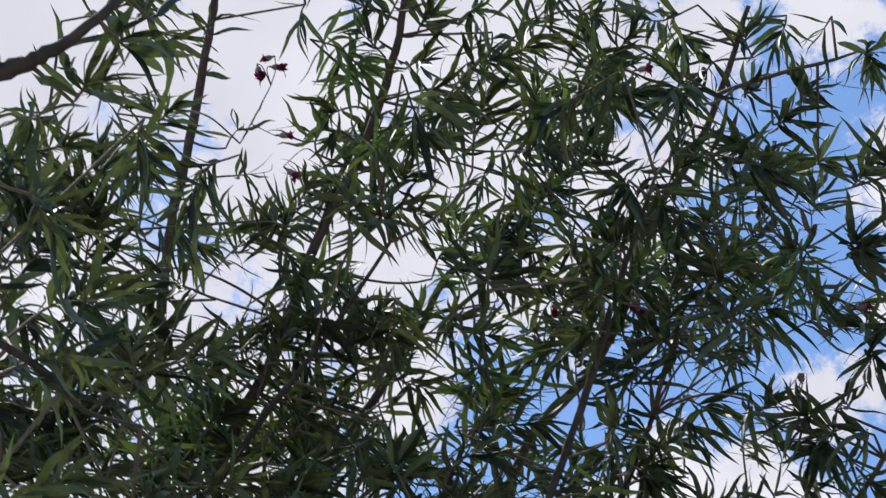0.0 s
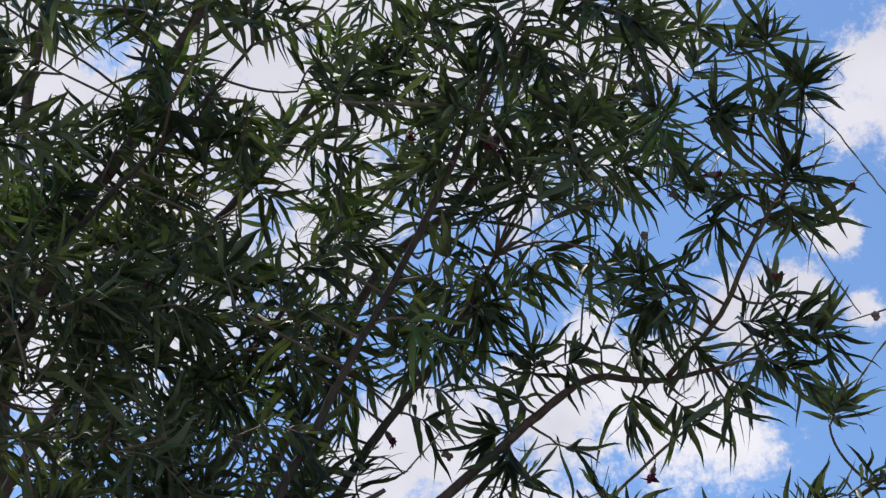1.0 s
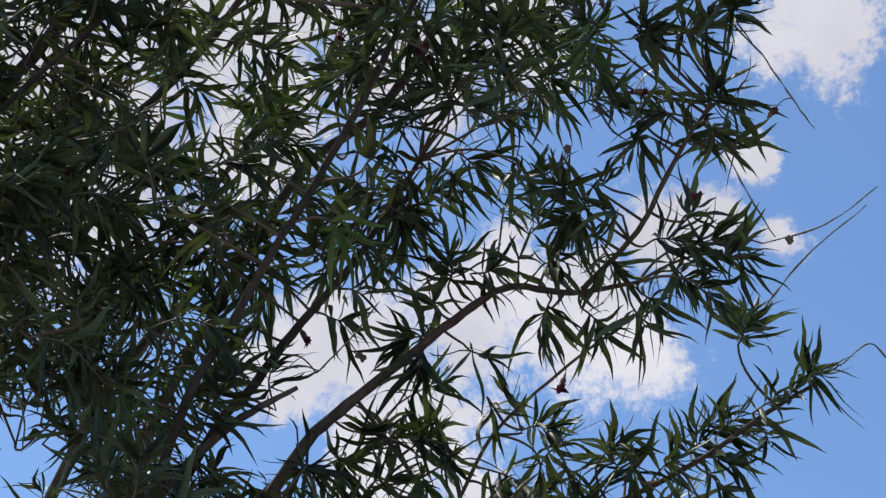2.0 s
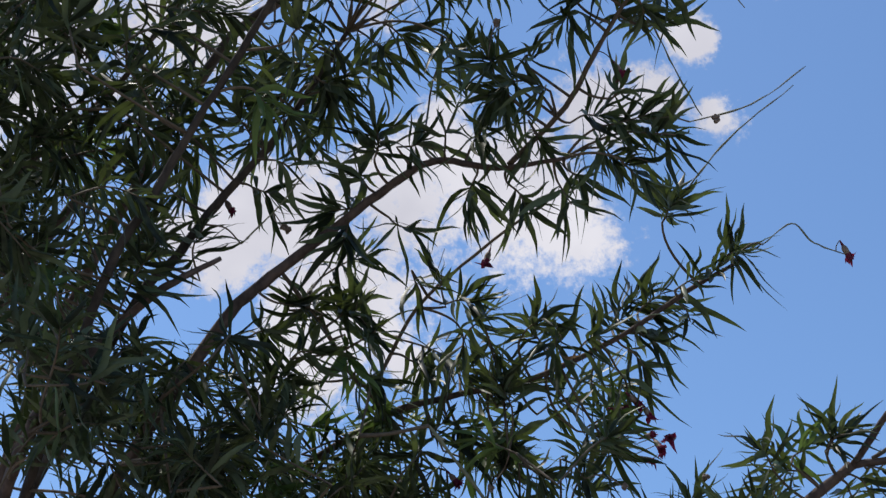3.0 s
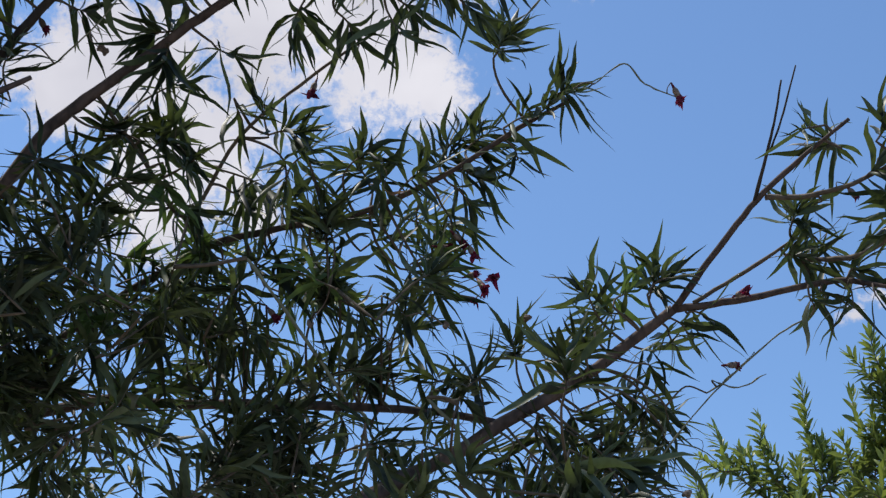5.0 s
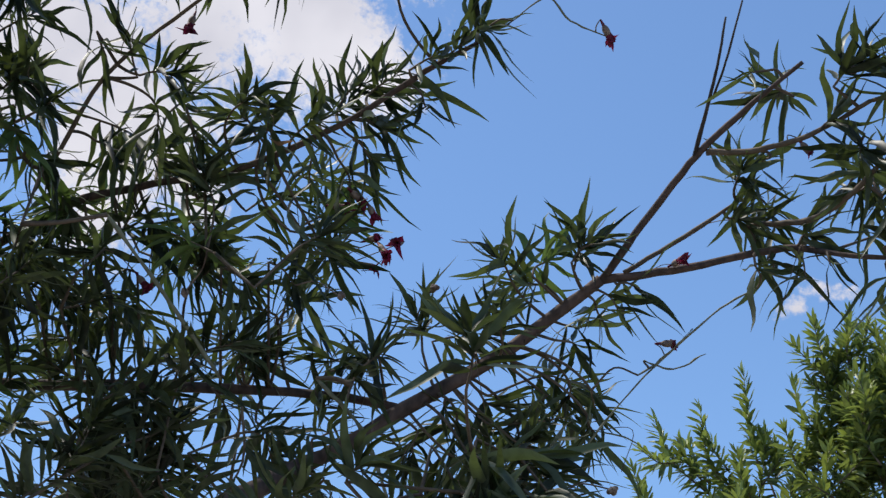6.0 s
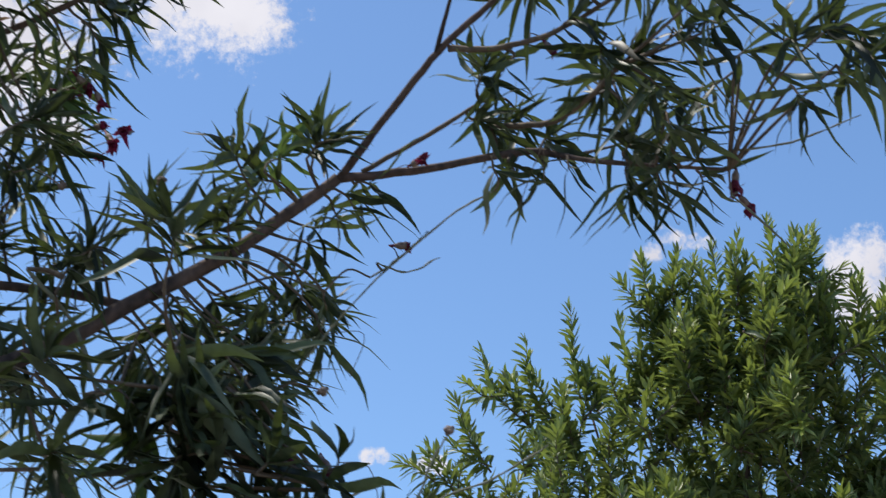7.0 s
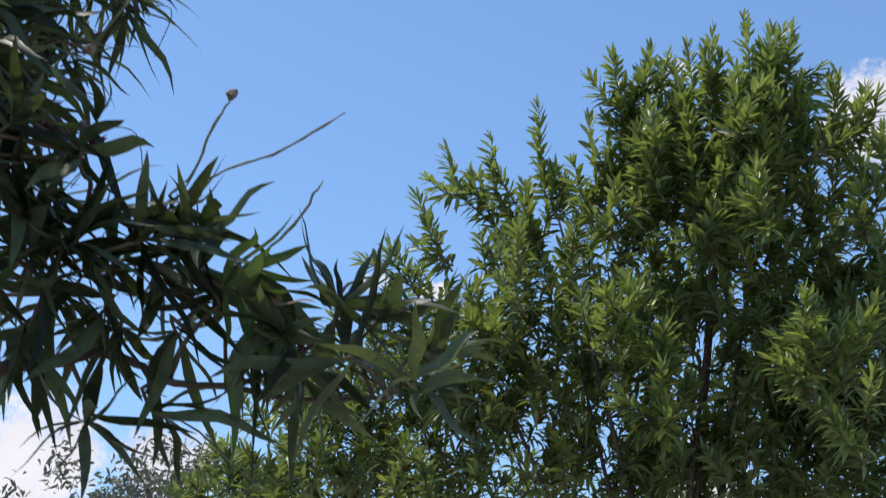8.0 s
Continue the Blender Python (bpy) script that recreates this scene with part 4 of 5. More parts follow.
mass("upper", (0.002, 2.202, 3.638), 0.13, 0.09, 0.30, 2)
mass("heart", (-0.761, 2.507, 2.956), 0.25, 0.20, 0.45, 15)
mass("heart", (-0.718, 2.681, 2.740), 0.32, 0.18, 0.50, 17)
mass("heart", (-0.295, 2.800, 2.897), 0.21, 0.14, 0.35, 4)
mass("heart", (-0.137, 2.712, 2.988), 0.13, 0.09, 0.30, 3)
mass("heart", (-0.091, 2.869, 2.770), 0.23, 0.11, 0.35, 3)
mass("heart", (-0.386, 2.847, 2.763), 0.21, 0.11, 0.40, 3)
mass("heart", (-0.445, 2.686, 3.082), 0.12, 0.11, 0.30, 2)
mass("under", (-0.275, 2.831, 2.555), 0.26, 0.12, 0.40, 9)
mass("under", (-0.037, 2.855, 2.807), 0.13, 0.11, 0.30, 1)
mass("under", (0.290, 2.905, 2.643), 0.15, 0.11, 0.30, 3)
mass("under", (0.108, 2.945, 2.562), 0.18, 0.07, 0.30, 1)
mass("right", (0.164, 2.838, 2.704), 0.13, 0.08, 0.25, 1)
mass("right", (0.173, 2.726, 2.412), 0.22, 0.11, 0.35, 5)
mass("right", (0.983, 2.451, 2.915), 0.13, 0.07, 0.25, 2)
mass("right", (0.815, 2.549, 2.888), 0.10, 0.08, 0.25, 2)
mass("upper", (-1.086, 2.237, 3.366), 0.14, 0.28, 0.40, 6)
mass("upper", (-1.037, 2.076, 3.655), 0.18, 0.12, 0.40, 4)
mass("heart", (-0.776, 2.740, 2.691), 0.20, 0.11, 0.40, 8)
mass("top", (-1.357, 1.901, 3.319), 0.19, 0.12, 0.40, 7)
mass("top", (-1.192, 1.905, 3.354), 0.18, 0.10, 0.40, 10)
mass("under", (-0.313, 2.739, 2.499), 0.15, 0.07, 0.30, 7)
mass("heart", (-0.587, 2.631, 2.668), 0.19, 0.17, 0.30, 15)
mass("under", (-0.162, 2.795, 2.530), 0.16, 0.07, 0.30, 7)
mass("heart", (-0.801, 2.120, 2.769), 0.09, 0.15, 0.15, 4)
mass("heart", (-0.731, 2.259, 2.661), 0.14, 0.09, 0.15, 4)
mass("upper", (-1.054, 2.061, 3.174), 0.14, 0.19, 0.25, 4)
mass("top", (-1.018, 2.013, 3.173), 0.20, 0.11, 0.20, 8)
mass("upper", (-0.814, 2.303, 2.970), 0.23, 0.08, 0.20, 7)
mass("top", (-0.731, 1.998, 3.855), 0.16, 0.11, 0.30, 6)
mass("top", (-0.839, 2.327, 3.297), 0.18, 0.09, 0.30, 3)
mass("upper", (-0.742, 2.409, 3.489), 0.21, 0.18, 0.25, 8)
mass("upper", (-0.501, 2.353, 3.555), 0.07, 0.10, 0.20, 2)
mass("under", (-0.383, 2.808, 2.856), 0.12, 0.10, 0.25, 5)
mass("top", (-0.916, 2.152, 3.558), 0.15, 0.11, 0.30, 5)
mass("top", (-0.333, 2.068, 3.817), 0.13, 0.10, 0.30, 5)
mass("heart", (-0.634, 2.735, 2.658), 0.17, 0.13, 0.25, 8)
mass("top", (-0.786, 2.195, 3.643), 0.12, 0.11, 0.30, 3)
mass("top", (-1.163, 2.090, 3.239), 0.15, 0.09, 0.25, 7)
mass("top", (-0.481, 2.002, 3.850), 0.17, 0.08, 0.30, 4)
mass("top", (-0.951, 1.832, 3.913), 0.12, 0.10, 0.30, 2)
mass("right", (0.033, 2.767, 2.882), 0.06, 0.05, 0.20, 1)
mass("right", (0.014, 2.757, 3.017), 0.07, 0.07, 0.20, 1)
mass("top", (-1.209, 1.714, 3.379), 0.14, 0.18, 0.25, 6)
mass("top", (-1.247, 1.593, 3.678), 0.09, 0.11, 0.25, 3)
mass("top", (-0.511, 2.332, 3.417), 0.14, 0.07, 0.25, 1)
mass("upper", (-1.115, 2.311, 3.154), 0.17, 0.08, 0.25, 6)
mass("upper", (-1.107, 2.082, 3.455), 0.12, 0.11, 0.25, 3)
mass("top", (-1.122, 1.815, 3.779), 0.13, 0.09, 0.25, 3)
mass("top", (-0.941, 1.266, 2.863), 0.17, 0.11, 0.30, 3)
mass("top", (-1.129, 2.097, 3.506), 0.17, 0.11, 0.30, 4)
mass("top", (-0.990, 2.434, 3.676), 0.17, 0.11, 0.30, 5)
mass("top", (-0.737, 2.610, 3.726), 0.17, 0.11, 0.30, 5)
mass("top", (-0.911, 1.146, 2.958), 0.17, 0.11, 0.30, 2)
mass("top", (-1.269, 2.266, 3.864), 0.17, 0.11, 0.30, 3)
mass("top", (-0.439, 2.339, 3.426), 0.17, 0.11, 0.30, 1)
mass("top", (-0.878, 1.932, 3.504), 0.17, 0.11, 0.30, 2)
mass("top", (-0.788, 2.403, 3.790), 0.17, 0.11, 0.30, 1)
mass("top", (-1.394, 1.959, 4.081), 0.17, 0.11, 0.30, 3)
mass("upper", (-1.034, 2.065, 3.592), 0.16, 0.11, 0.30, 2)
mass("upper", (-1.138, 2.443, 3.590), 0.16, 0.11, 0.30, 2)
mass("upper", (-0.961, 2.554, 3.363), 0.16, 0.11, 0.30, 2)
mass("upper", (-1.162, 2.547, 3.248), 0.16, 0.11, 0.30, 3)
mass("upper", (-0.815, 2.466, 3.552), 0.16, 0.11, 0.30, 1)
mass("upper", (-1.050, 2.813, 3.297), 0.16, 0.11, 0.30, 2)
mass("upper", (-0.686, 2.464, 3.166), 0.16, 0.11, 0.30, 2)
mass("upper", (-0.806, 1.937, 3.527), 0.16, 0.11, 0.30, 1)
mass("heart", (-0.723, 2.921, 2.674), 0.16, 0.10, 0.30, 2)
mass("heart", (-0.553, 2.968, 2.648), 0.16, 0.10, 0.30, 2)
mass("heart", (-0.707, 2.871, 2.809), 0.16, 0.10, 0.30, 2)
mass("heart", (-0.690, 2.576, 2.850), 0.16, 0.10, 0.30, 2)
mass("upper", (-1.207, 2.504, 3.282), 0.15, 0.10, 0.25, 4)
mass("upper", (-1.078, 2.757, 3.371), 0.15, 0.10, 0.25, 4)
mass("top", (-1.155, 2.063, 3.187), 0.15, 0.10, 0.25, 3)
mass("top", (-1.014, 2.487, 3.430), 0.15, 0.10, 0.25, 3)
mass("heart", (-0.742, 2.923, 2.653), 0.15, 0.10, 0.25, 3)
mass("heart", (-0.553, 2.971, 2.638), 0.15, 0.10, 0.25, 3)

# foliage, joined by the region of the crown that carries it
CARRIER = {"edge": "bowed", "fork": "fork_limb", "low": "low_spray", "crest": "tall", "top": "leading", "upper": "steep", "heart": "pale", "under": "level", "right": "arching"}
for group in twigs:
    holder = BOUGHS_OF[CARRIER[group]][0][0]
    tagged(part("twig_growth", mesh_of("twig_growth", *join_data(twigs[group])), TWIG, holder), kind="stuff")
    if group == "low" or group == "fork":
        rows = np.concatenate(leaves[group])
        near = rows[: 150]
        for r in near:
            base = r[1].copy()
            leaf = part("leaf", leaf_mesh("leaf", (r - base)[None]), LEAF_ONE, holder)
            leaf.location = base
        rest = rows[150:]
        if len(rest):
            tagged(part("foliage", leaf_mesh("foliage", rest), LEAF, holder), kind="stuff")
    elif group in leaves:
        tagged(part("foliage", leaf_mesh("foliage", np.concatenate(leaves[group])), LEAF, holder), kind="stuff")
    if group in young:
        tagged(part("young_foliage", leaf_mesh("young_foliage", np.concatenate(young[group])), FRESH, holder, "paler yellow-green young leaves"), kind="stuff")


# long thin seed pods and flowerless stalks
twigs_of_pods = []


def pod(rows, thick=0.0016):
    line = smooth_line([(*r, thick) for r in rows], 6)
    line[:, :3] += 0.0005 * rng.standard_normal((len(line), 3))
    line[:, 3] *= np.interp(np.linspace(0, 1, len(line)), (0, 0.1, 0.85, 1), (0.7, 1, 0.9, 0.45))
    link = stalk_to(line[0, :3], thick)
    GROWN.append(line[:, :3])
    if link:
        twigs_of_pods.append(link)
    part("seed_pod", mesh_of("seed_pod", *tube_data(line, 6, 0.2, rng)), POD, willow, "long thin olive-brown seed pod")


pod(((0.197, 2.376, 3.303), (0.301, 2.354, 3.319), (0.390, 2.309, 3.361)))
pod(((0.194, 2.439, 3.212), (0.262, 2.390, 3.275), (0.371, 2.329, 3.339)))
pod(((0.321, 2.527, 3.146), (0.370, 2.504, 3.173), (0.405, 2.518, 3.142), (0.462, 2.522, 3.118)))
pod(((-0.254, 2.559, 2.828), (-0.168, 2.613, 2.725), (-0.089, 2.660, 2.620)), 0.0036)
pod(((0.041, 2.705, 2.644), (0.107, 2.729, 2.576), (0.149, 2.760, 2.478)), 0.0036)
pod(((0.516, 2.753, 2.675), (0.562, 2.732, 2.705), (0.594, 2.713, 2.735)))
pod(((0.523, 2.744, 2.695), (0.567, 2.741, 2.681), (0.612, 2.723, 2.699)))
pod(((0.980, 2.517, 2.786), (1.061, 2.483, 2.788), (1.145, 2.435, 2.809)))
pod(((0.990, 2.538, 2.731), (1.028, 2.539, 2.695), (1.066, 2.539, 2.657)))
pod(((0.891, 2.424, 2.919), (0.943, 2.439, 2.853), (0.993, 2.451, 2.790)))
pod(((0.135, 2.266, 3.436), (0.172, 2.314, 3.373), (0.217, 2.362, 3.303)))
pod(((0.210, 2.168, 3.545), (0.248, 2.208, 3.494), (0.290, 2.248, 3.441)))
pod(((0.685, 2.670, 2.783), (0.621, 2.700, 2.750), (0.508, 2.762, 2.656), (0.409, 2.819, 2.542)))
pod(((0.528, 2.564, 2.261), (0.592, 2.541, 2.297), (0.650, 2.521, 2.315), (0.714, 2.493, 2.352)))
pod(((0.621, 2.559, 2.198), (0.666, 2.538, 2.238), (0.695, 2.518, 2.283)))
pod(((0.534, 2.560, 2.272), (0.557, 2.550, 2.293), (0.575, 2.533, 2.339), (0.595, 2.518, 2.372)))
pod(((-0.667, 2.439, 2.803), (-0.632, 2.465, 2.767), (-0.605, 2.498, 2.711)), 0.0034)
pod(((-0.594, 2.558, 2.707), (-0.539, 2.561, 2.728), (-0.521, 2.549, 2.764)))
pod(((-0.972, 2.145, 2.921), (-0.965, 2.170, 2.884), (-0.970, 2.190, 2.846)))
pod(((-0.577, 2.455, 3.130), (-0.511, 2.431, 3.191), (-0.464, 2.407, 3.242)))
pod(((-0.949, 1.762, 3.835), (-0.915, 1.742, 3.865), (-0.872, 1.712, 3.904)))
if twigs_of_pods:
    tagged(part("pod_stalks", mesh_of("pod_stalks", *join_data(twigs_of_pods)), TWIG, willow), kind="stuff")


# wilted flowers: ruffled petals round a tube, with a calyx
def flower(place_at):
    c = np.array(place_at)
    size = rng.uniform(0.65, 1.1)
    d = np.array([0.4, -0.2, -0.7]) + 0.5 * rng.standard_normal(3)
    d /= np.linalg.norm(d)
    stem = c - d * 0.016 * size
    root = part("flower", mesh_of("flower", *tube_data(smooth_line([(*(stem - d * 0.02), 0.0012), (*stem, 0.004), (*(c - d * 0.008), 0.006 * size), (*c, 0.007 * size)], 3), 8)), PETAL, willow, "wilted wine-red trumpet flower")
    n = 16
    ring = rng.standard_normal((n, 3))
    ring -= (ring @ d)[:, None] * d
    ring /= np.linalg.norm(ring, axis=1)[:, None]
    rows = leaf_rows(np.tile(c - d * 0.006, (n, 1)), ring * 0.8 + d, np.tile(d, (n, 1)) + 0.6 * rng.standard_normal((n, 3)), rng.uniform(0.007, 0.015, n) * size, rng.uniform(0.009, 0.015, n) * size, rng.uniform(-0.6, 0.9, n), 0.7 * rng.standard_normal(n), 6, 0.12)
    part("petal", leaf_mesh("petal", rows), PETAL, root)
    link = stalk_to(stem - d * 0.02, 0.0009)
    if link:
        part("stalk", mesh_of("stalk", *link), TWIG, root, "thin brown stalk")
    part("calyx", mesh_of("calyx", *tube_data(smooth_line([(*(stem - d * 0.012), 0.0015), (*(stem - d * 0.004), 0.0055), (*(stem + d * 0.008), 0.005)], 3), 7)), CALYX, root, "pale dry calyx")


for spot in ((-0.952, 2.118, 3.338), (-0.365, 2.112, 3.553), (-0.499, 2.080, 3.558), (0.224, 2.213, 3.460), (0.085, 2.309, 3.353), (0.013, 2.192, 3.499),):
    flower(spot)
for spot in ((0.083, 2.713, 2.924), (0.123, 2.718, 2.910), (0.128, 2.730, 2.885), (0.140, 2.741, 2.860), (0.125, 2.750, 2.842), (0.584, 2.692, 2.838), (-0.218, 2.760, 2.807), (-0.605, 2.481, 3.212), (-0.163, 2.584, 3.154),):
    flower(spot)
for spot in ((-0.871, 1.675, 3.931), (-0.885, 1.694, 3.913), (-0.864, 1.787, 3.849), (-0.875, 1.840, 3.802), (-0.241, 1.907, 3.903), (-0.364, 2.194, 3.613), (-0.845, 1.698, 3.924), (-1.062, 1.800, 3.752),):
    flower(spot)
for spot in ((1.008, 2.577, 2.759), (1.031, 2.580, 2.731), (0.569, 2.726, 2.716), (0.757, 2.568, 2.954),):
    flower(spot)
for spot in ((0.869, 2.369, 3.017), (-0.674, 2.743, 2.609),):
    flower(spot)
for spot in ((0.453, 2.562, 2.323), (0.403, 2.566, 2.338),):
    flower(spot)
for spot in ((0.465, 2.524, 3.114),):
    flower(spot)
for spot in ((0.154, 2.732, 2.878), (0.103, 2.708, 2.932),):
    flower(spot)


# curled dry leaves caught in the crown
def dry_leaf(place_at):
    d = np.array([0.5, -0.2, -0.8]) + 0.5 * rng.standard_normal(3)
    rows = leaf_rows(np.array([place_at]), d[None], rng.standard_normal((1, 3)), np.array([rng.uniform(0.035, 0.06)]), np.array([rng.uniform(0.009, 0.014)]), np.array([rng.uniform(-0.3, 0.4)]), np.array([rng.uniform(-0.3, 0.3)]), 6, 0.07)
    dead = part("dry_leaf", leaf_mesh("dry_leaf", rows), DRY, willow, "curled brown dry leaf")
    link = stalk_to(np.array(place_at), 0.0007)
    if link:
        part("stalk", mesh_of("stalk", *link), TWIG, dead)


# pale spent flower heads: a few shrivelled cups on one point
def flower_head(place_at):
    c = np.array(place_at)
    cups = []
    for k in range(9):
        d = rng.standard_normal(3) + (0, 0, 0.4)
        d /= np.linalg.norm(d)
        cups.append(tube_data(smooth_line([(*(c - d * 0.004), 0.0012), (*(c + d * 0.002), 0.0036), (*(c + d * 0.006), 0.0034), (*(c + d * 0.0085), 0.0016)], 3), 7))
    link = stalk_to(c, 0.0011)
    if link:
        cups.append(link)
    part("flower_head", mesh_of("flower_head", *join_data(cups)), CALYX, willow, "pale spent flower head")


for spot in ((0.600, 2.524, 2.189), (0.621, 2.522, 2.174), (0.645, 2.520, 2.154)):
    dry_leaf(spot)
for spot in ((-0.066, 2.087, 3.612), (-0.057, 2.065, 3.636), (0.093, 2.106, 3.592), (0.010, 2.138, 3.560), (-1.084, 2.036, 3.358)):
    dry_leaf(spot)
for spot in ((-0.035, 2.606, 2.982), (-0.554, 2.622, 2.834), (-0.568, 2.603, 2.868), (-0.716, 2.570, 2.859)):
    dry_leaf(spot)
for spot in ((0.595, 2.518, 2.373), (0.437, 2.559, 2.342),):
    flower_head(spot)
for spot in ((0.438, 2.552, 2.433),):
    flower_head(spot)
for spot in ((-0.070, 2.224, 3.491), (-0.125, 2.263, 3.441), (-0.380, 2.094, 3.599), (0.240, 2.363, 3.298),):
    flower_head(spot)
for spot in ((-0.513, 2.494, 3.187), (-0.506, 2.498, 3.183), (0.213, 2.739, 2.804), (0.071, 2.751, 2.795),):
    flower_head(spot)
for spot in ((-0.162, 2.747, 2.794), (0.784, 2.412, 3.001), (0.850, 2.384, 3.008),):
    flower_head(spot)


# broad-leaved tree standing beyond; its better light is put into lighter leaf tones
tree = tagged(new("leafy_tree"), "bushy green tree with glossy lance-shaped leaves, bright new shoots and painted sunlit tips", "tree")
BASE = np.array((3.177, 10.043, 0.0))
stem_rows = smooth_line([(*(BASE + (0, 0, -0.05)), 0.12), (*(BASE + (0.06, 0, 0.9)), 0.09), (*(BASE + (-0.05, 0.1, 1.7)), 0.055), (*(BASE + (0.05, 0, 2.4)), 0.03), (*(BASE + (0, 0, 3.1)), 0.012)], 6)
part("trunk", mesh_of("trunk", *tube_data(stem_rows, 12, 0.03, rng)), BARK, tree, "grey-brown trunk hidden by leaves")
b_leaves, b_bright, b_twigs = [], [], []


def spray(end, way, far, bright=0.0, droop=1.0):
    """A shoot with paired lance-shaped leaves that rise towards its tip; bright: the share of its upper leaves painted
    lighter, as new growth in sun.
    """
    end, way = np.array(end), np.array(way) / np.linalg.norm(way)
    start = end - way * far
    line = smooth_line([(*start, 0.007), (*((start + end) / 2 + 0.08 * far * rng.standard_normal(3)), 0.004), (*end, 0.002)], 3)
    b_twigs.append(tube_data(line, 5))
    n = int(14 + far * 74)
    s = np.linspace(0.04, 1.0, n)
    spot = np.stack([np.interp(s, np.linspace(0, 1, len(line)), line[:, k]) for k in range(3)], 1)
    plane = rng.standard_normal(3)
    plane -= (plane @ way) * way
    plane /= np.linalg.norm(plane)
    cross = np.cross(way, plane)
    pair = np.arange(n) // 2 * 1.57 + 0.35 * rng.standard_normal(n) + np.pi * (np.arange(n) % 2)
    round_ = np.cos(pair)[:, None] * plane + np.sin(pair)[:, None] * cross
    ahead = way * (np.interp(s, (0, 0.5, 0.9, 1), (0.45, 0.95, 1.4, 3.0)) + 0.2 * rng.standard_normal(n))[:, None] + round_
    size = rng.uniform(0.095, 0.150, n) * np.interp(s, (0, 0.6, 1), (1, 1.0, 0.72))
    bend = droop * np.interp(s, (0, 0.6, 1), (0.55, 0.2, 0.0)) * rng.uniform(0.4, 1.3, n)
    rows = leaf_rows(spot, ahead, np.tile((0, 0, 1.0), (n, 1)) + 0.4 * rng.standard_normal((n, 3)), size, size * rng.uniform(0.19, 0.27, n), bend, 0.1 * rng.standard_normal(n), 4, 0.03, OVAL)
    sunlit_leaf = rng.random(n) < bright * np.interp(s, (0, 0.3, 0.7, 1), (0.1, 0.5, 1.0, 1.0))
    b_leaves.append(rows[~sunlit_leaf])
    if sunlit_leaf.any():
        b_bright.append(rows[sunlit_leaf])


def plumes(bright, rows):
    """Upright shoots of the crown, from the foot of each to its tip."""
    for x0, y0, z0, x1, y1, z1 in rows:
        a, b = np.array((x0, y0, z0)), np.array((x1, y1, z1))
        spray(b, b - a, np.linalg.norm(b - a), bright)
        for k in range(5 if 2.85 < x0 < 3.95 else 2):
            q = rng.uniform(0.0, 0.62 if 2.85 < x0 < 3.95 else 0.4)
            out = (b - a) / np.linalg.norm(b - a) + 0.55 * rng.standard_normal(3)
            tip = a + (b - a) * q + out * rng.uniform(0.16, 0.24)
            spray(tip, out, 0.26, bright * 0.7)


def lobe(centre, across, upright, count):
    """Sprays filling one rounded lobe of the crown, turned outward and up."""
    c = np.array(centre)
    for _ in range(count):
        d = rng.standard_normal(3)
        d *= rng.random() ** 0.33 / np.linalg.norm(d)
        p = c + d * (across, 0.75 * across + 0.15, upright)
        w = np.array([0.5 * d[0], 0.5 * d[1], 0.75 + 0.5 * d[2]]) + 0.35 * rng.standard_normal(3)
        spray(p, w, rng.uniform(0.14, 0.30), 0.7 if rng.random() < 0.12 else 0.0, 1.6)


def bough(end, thick=0.022):
    e = np.array(end)
    low = BASE + (0, 0, min(max(0.9, e[2] - 2.6), 2.8))
    part("bough", mesh_of("bough", *tube_data(smooth_line([(*low, thick), (*(0.55 * low + 0.45 * e + (0, 0, -0.12)), thick * 0.65), (*e, 0.006)], 6), 8, 0.05, rng)), BARK, tree)


plumes(0.62, (
    (1.92, 10.13, 4.59, 1.70, 10.05, 5.01),
    (1.72, 10.28, 4.49, 1.57, 10.30, 4.78),
    (2.21, 10.27, 4.91, 1.90, 10.28, 5.40),
    (2.33, 10.01, 4.83, 2.12, 9.96, 5.36),
    (2.20, 10.22, 4.97, 1.99, 10.32, 5.17),
    (2.57, 10.02, 4.96, 2.40, 9.95, 5.58),
    (2.66, 9.82, 4.86, 2.69, 9.92, 5.51),
    (2.75, 9.94, 4.97, 2.80, 9.83, 5.21),
    (2.95, 9.83, 5.17, 2.85, 9.76, 5.54),
    (3.00, 9.73, 5.14, 3.02, 9.70, 5.87),
    (3.12, 9.67, 5.18, 3.13, 9.70, 5.84),
    (2.93, 9.83, 5.30, 2.89, 9.80, 5.69),
    (3.29, 9.76, 5.34, 3.28, 9.81, 5.98),
    (3.31, 9.47, 5.23, 3.33, 9.46, 5.90)))
plumes(0.62, (
    (3.50, 9.48, 5.25, 3.52, 9.47, 6.00),
    (3.57, 9.41, 5.23, 3.67, 9.41, 5.91),
    (3.75, 9.51, 5.27, 3.82, 9.49, 5.97),
    (3.79, 9.35, 5.05, 3.80, 9.32, 5.52),
    (3.94, 9.28, 4.93, 3.95, 9.19, 5.56),
    (4.06, 9.41, 5.09, 4.18, 9.34, 5.55),
    (4.21, 9.47, 4.95, 4.28, 9.52, 5.35),
    (4.13, 9.06, 4.80, 4.15, 9.08, 5.19),
    (2.41, 9.90, 4.75, 2.49, 9.91, 5.17),
    (2.84, 9.88, 5.08, 2.77, 9.76, 5.31)))
